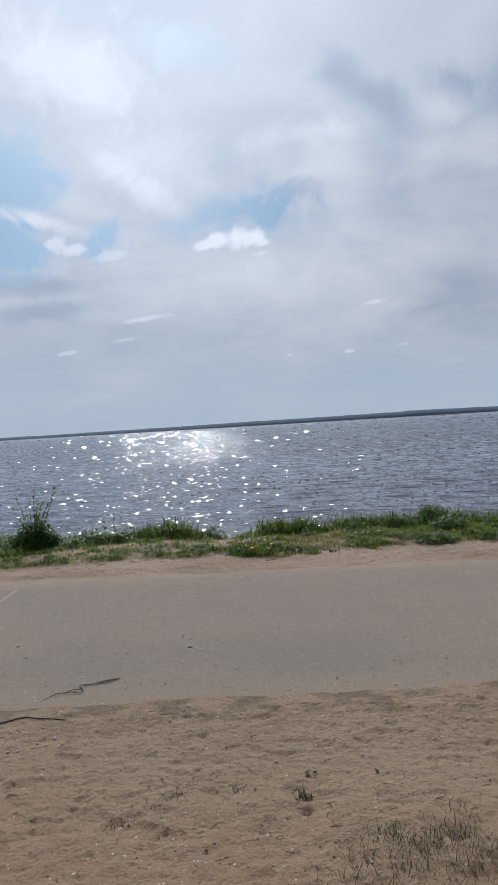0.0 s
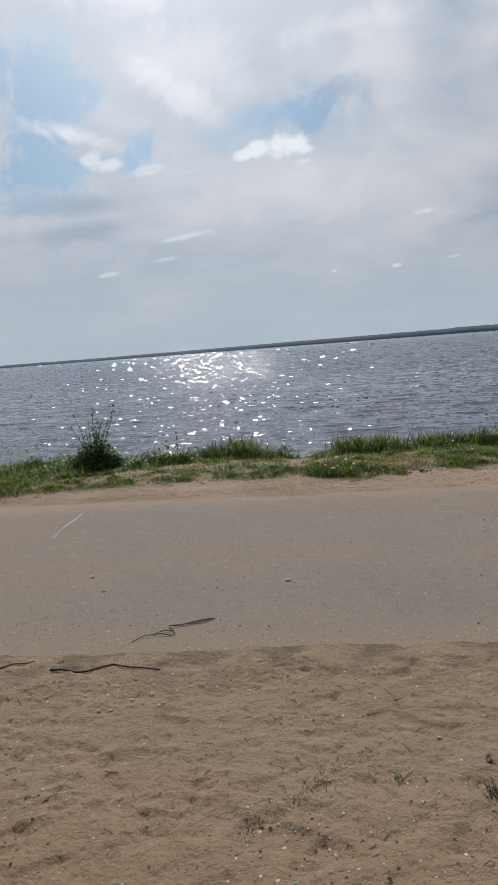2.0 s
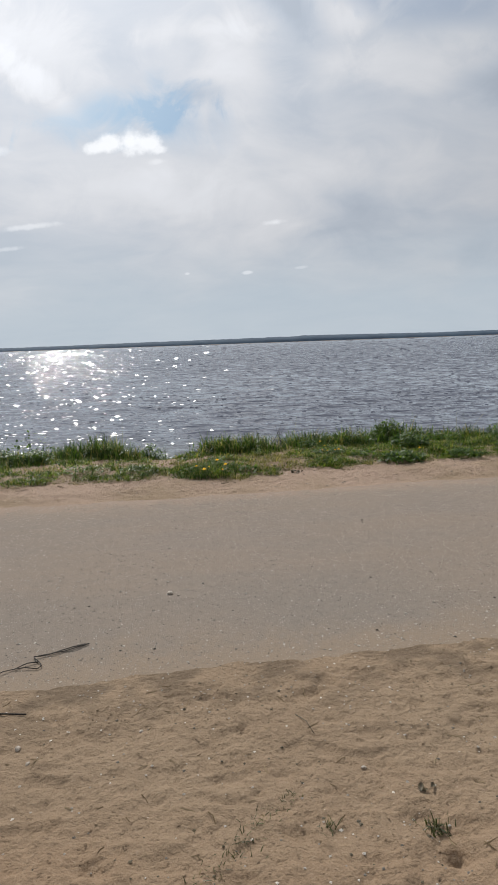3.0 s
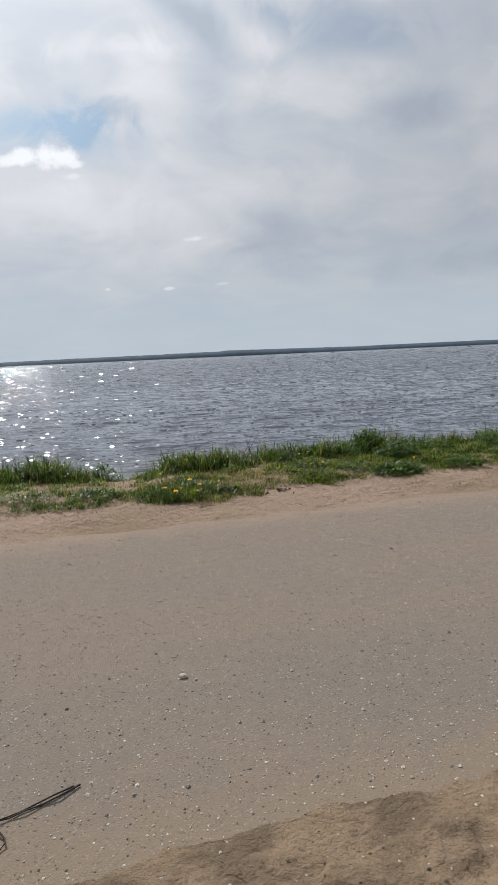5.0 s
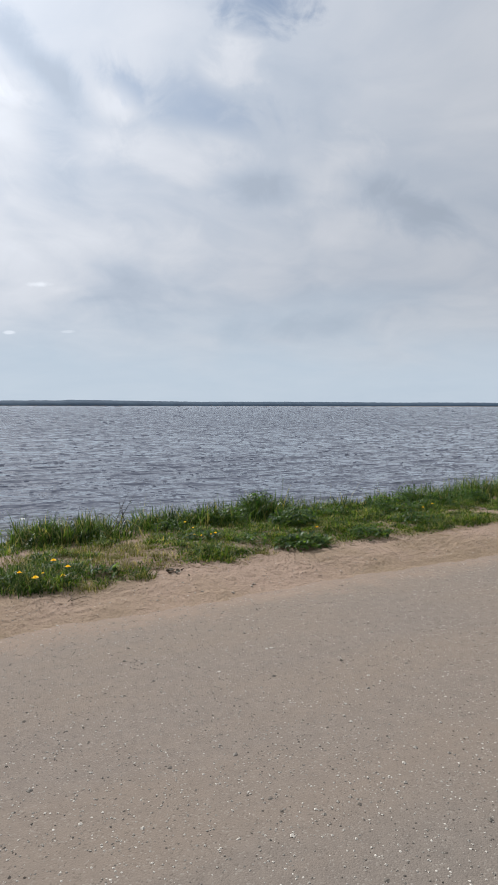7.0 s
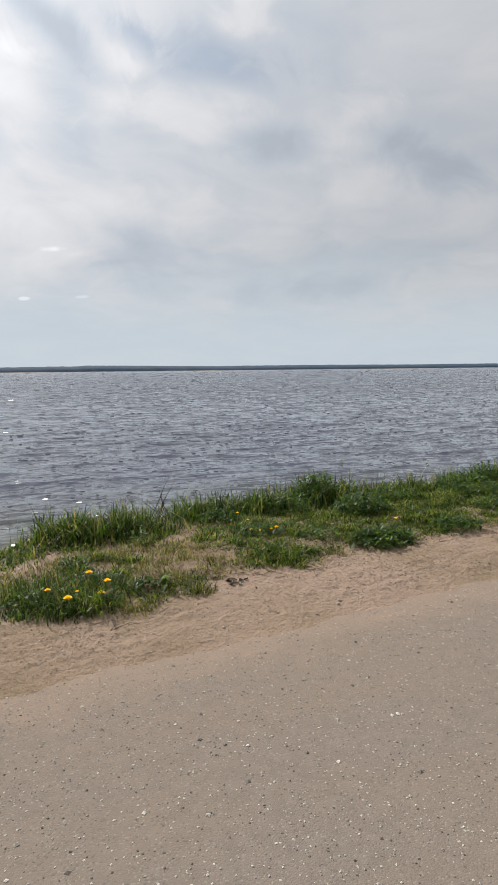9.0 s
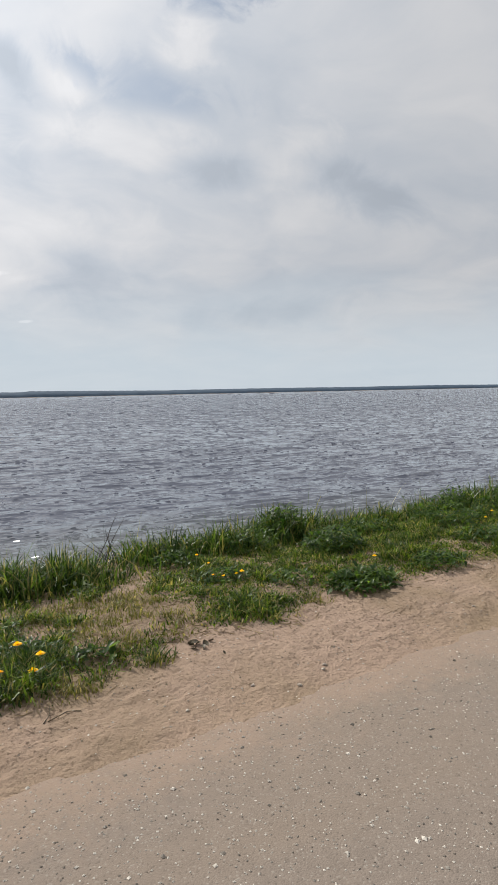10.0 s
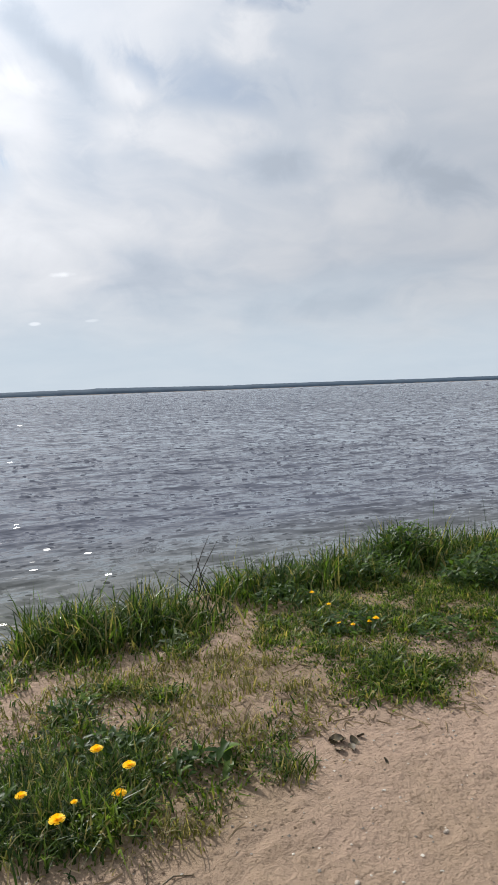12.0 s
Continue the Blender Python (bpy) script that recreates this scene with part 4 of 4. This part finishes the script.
def dead_leaves(cx, cy, seed, count, size, label):
    rng = random.Random(seed)
    bm = bmesh.new()
    z = max(float(ground_height(cx, cy)), -1)
    for _ in range(count):
        m = Matrix.Translation((cx + rng.uniform(-1, 1) * size, cy + rng.uniform(-0.6, 0.6) * size, z + rng.uniform(0.004, 0.016))) @ Euler((rng.uniform(-0.6, 0.6), rng.uniform(-0.6, 0.6), rng.uniform(0, 6.28))).to_matrix().to_4x4()
        s = size * rng.uniform(0.6, 1.1)
        rows = []
        for i in range(6):
            t = i / 5
            w = 0.32 * math.sin(math.pi * min(t * 0.93 + 0.05, 1))
            rows.append([bm.verts.new(m @ Vector((s * (t - 0.5), s * w * k, s * (0.18 * k * k - 0.2 * (t - 0.5) ** 2 + rng.uniform(-0.03, 0.03))))) for k in (-1, 0, 1)])
        for a, b in zip(rows, rows[1:]):
            for k in (0, 1):
                bm.faces.new((a[k], a[k + 1], b[k + 1], b[k]))
    tagged(part("dead_leaf", bm, DEAD, None), label, "dead leaf", "dead leaves on sand")


dead_leaves(1.06, 8.6, 1, 8, 0.065, "crumpled dark dead leaves on the sandy verge")
dead_leaves(1.1, 8.42, 2, 2, 0.03, "small dark dead leaves on the sandy verge")
dead_leaves(1.21, 3.10, 3, 4, 0.03, "small dark dead leaves on trodden sand")
dead_leaves(1.55, 3.15, 4, 2, 0.025, "small dark dead leaves on trodden sand")


def paint_scuff():
    """A short faded streak of road paint."""
    rng = random.Random(5)
    verts, faces = [], []
    for k in range(9):
        t = k / 8
        cx, cy = -2.79 + 0.21 * t + 0.015 * math.sin(7 * t), 6.88 - 0.94 * t
        w = 0.006 + 0.010 * rng.random()
        for sx in (-w, w):
            verts.append((cx + sx, cy, float(road_height(cx + sx, cy)) + 0.004))
    for k in range(8):
        faces.append((2 * k, 2 * k + 1, 2 * k + 3, 2 * k + 2))
    mesh_object("paint_streak", verts, faces, PAINT, label="short faded pale paint streak on asphalt", category="road marking")


paint_scuff()


def twig_on_road():
    root = new("fallen_twig")
    tagged(root, "thin dark forked twig lying on asphalt", "twig")
    for pts in ([(-0.36, 4.34), (-0.42, 4.285), (-0.47, 4.262), (-0.52, 4.232), (-0.57, 4.212), (-0.62, 4.195)], [(-0.62, 4.195), (-0.585, 4.155), (-0.56, 4.13), (-0.548, 4.105), (-0.56, 4.082), (-0.63, 4.088), (-0.69, 4.08), (-0.73, 4.05), (-0.78, 3.97)], [(-0.38, 4.335), (-0.44, 4.292), (-0.54, 4.235), (-0.6, 4.2)], [(-0.58, 4.15), (-0.63, 4.13), (-0.68, 4.085)]):
        bm = bmesh.new()
        tube(bm, [(px, py, float(road_height(px, py)) + 0.006 + 0.006 * (i % 2)) for i, (px, py) in enumerate(pts)], 0.0036, 0.0024)
        part("branch", bm, BARK, root)


twig_on_road()


def litter_twig(label, strands, thick):
    root = new("dry_twig")
    tagged(root, label, "twig", "twigs on the ground")
    for pts in strands:
        bm = bmesh.new()
        tube(bm, [(px, py, float(ground_height(px, py)) + thick * (1.2 + 1.5 * (i % 2))) for i, (px, py) in enumerate(pts)], thick, thick * 0.6)
        part("branch", bm, DEAD, root)


litter_twig("thin dark broken twig lying on trodden sand", [[(0.84, 2.21), (0.95, 2.2), (1.04, 2.21), (1.14, 2.24)], [(1.12, 2.25), (1.16, 2.17), (1.19, 2.08)], [(1.04, 2.21), (1.0, 2.15)]], 0.0022)
litter_twig("thin dark forked twig lying on trodden sand", [[(1.39, 2.24), (1.42, 2.18), (1.46, 2.12)], [(1.42, 2.18), (1.37, 2.15)]], 0.0022)
litter_twig("short dry stalk lying on trodden sand", [[(0.76, 3.6), (0.8, 3.54), (0.83, 3.46)]], 0.002)
litter_twig("short pale stalk lying on the sandy verge", [[(0.14, 8.12), (0.17, 8.18), (0.18, 8.27)], [(0.16, 8.13), (0.25, 8.17), (0.31, 8.16)]], 0.0028)


def edge_branch(pts, thick):
    """A crooked branch half buried at the broken lip of the asphalt."""
    bm = bmesh.new()
    tube(bm, [(px, py, max(float(ground_height(px, py)), float(road_height(px, py))) + thick * (0.8 + 0.7 * (i % 2))) for i, (px, py) in enumerate(pts)], thick, thick * 0.5)
    tagged(part("fallen_branch", bm, BARK, None), "thin dark crooked branch at the road edge", "twig", "branches at the road edge")


edge_branch([(-1.62, 3.5), (-1.52, 3.53), (-1.42, 3.57), (-1.36, 3.615), (-1.29, 3.63), (-1.25, 3.66)], 0.006)
edge_branch([(-1.08, 3.56), (-1.0, 3.575), (-0.93, 3.58), (-0.88, 3.60), (-0.84, 3.635), (-0.8, 3.65), (-0.76, 3.70), (-0.7, 3.685), (-0.64, 3.68), (-0.55, 3.665), (-0.46, 3.67)], 0.007)
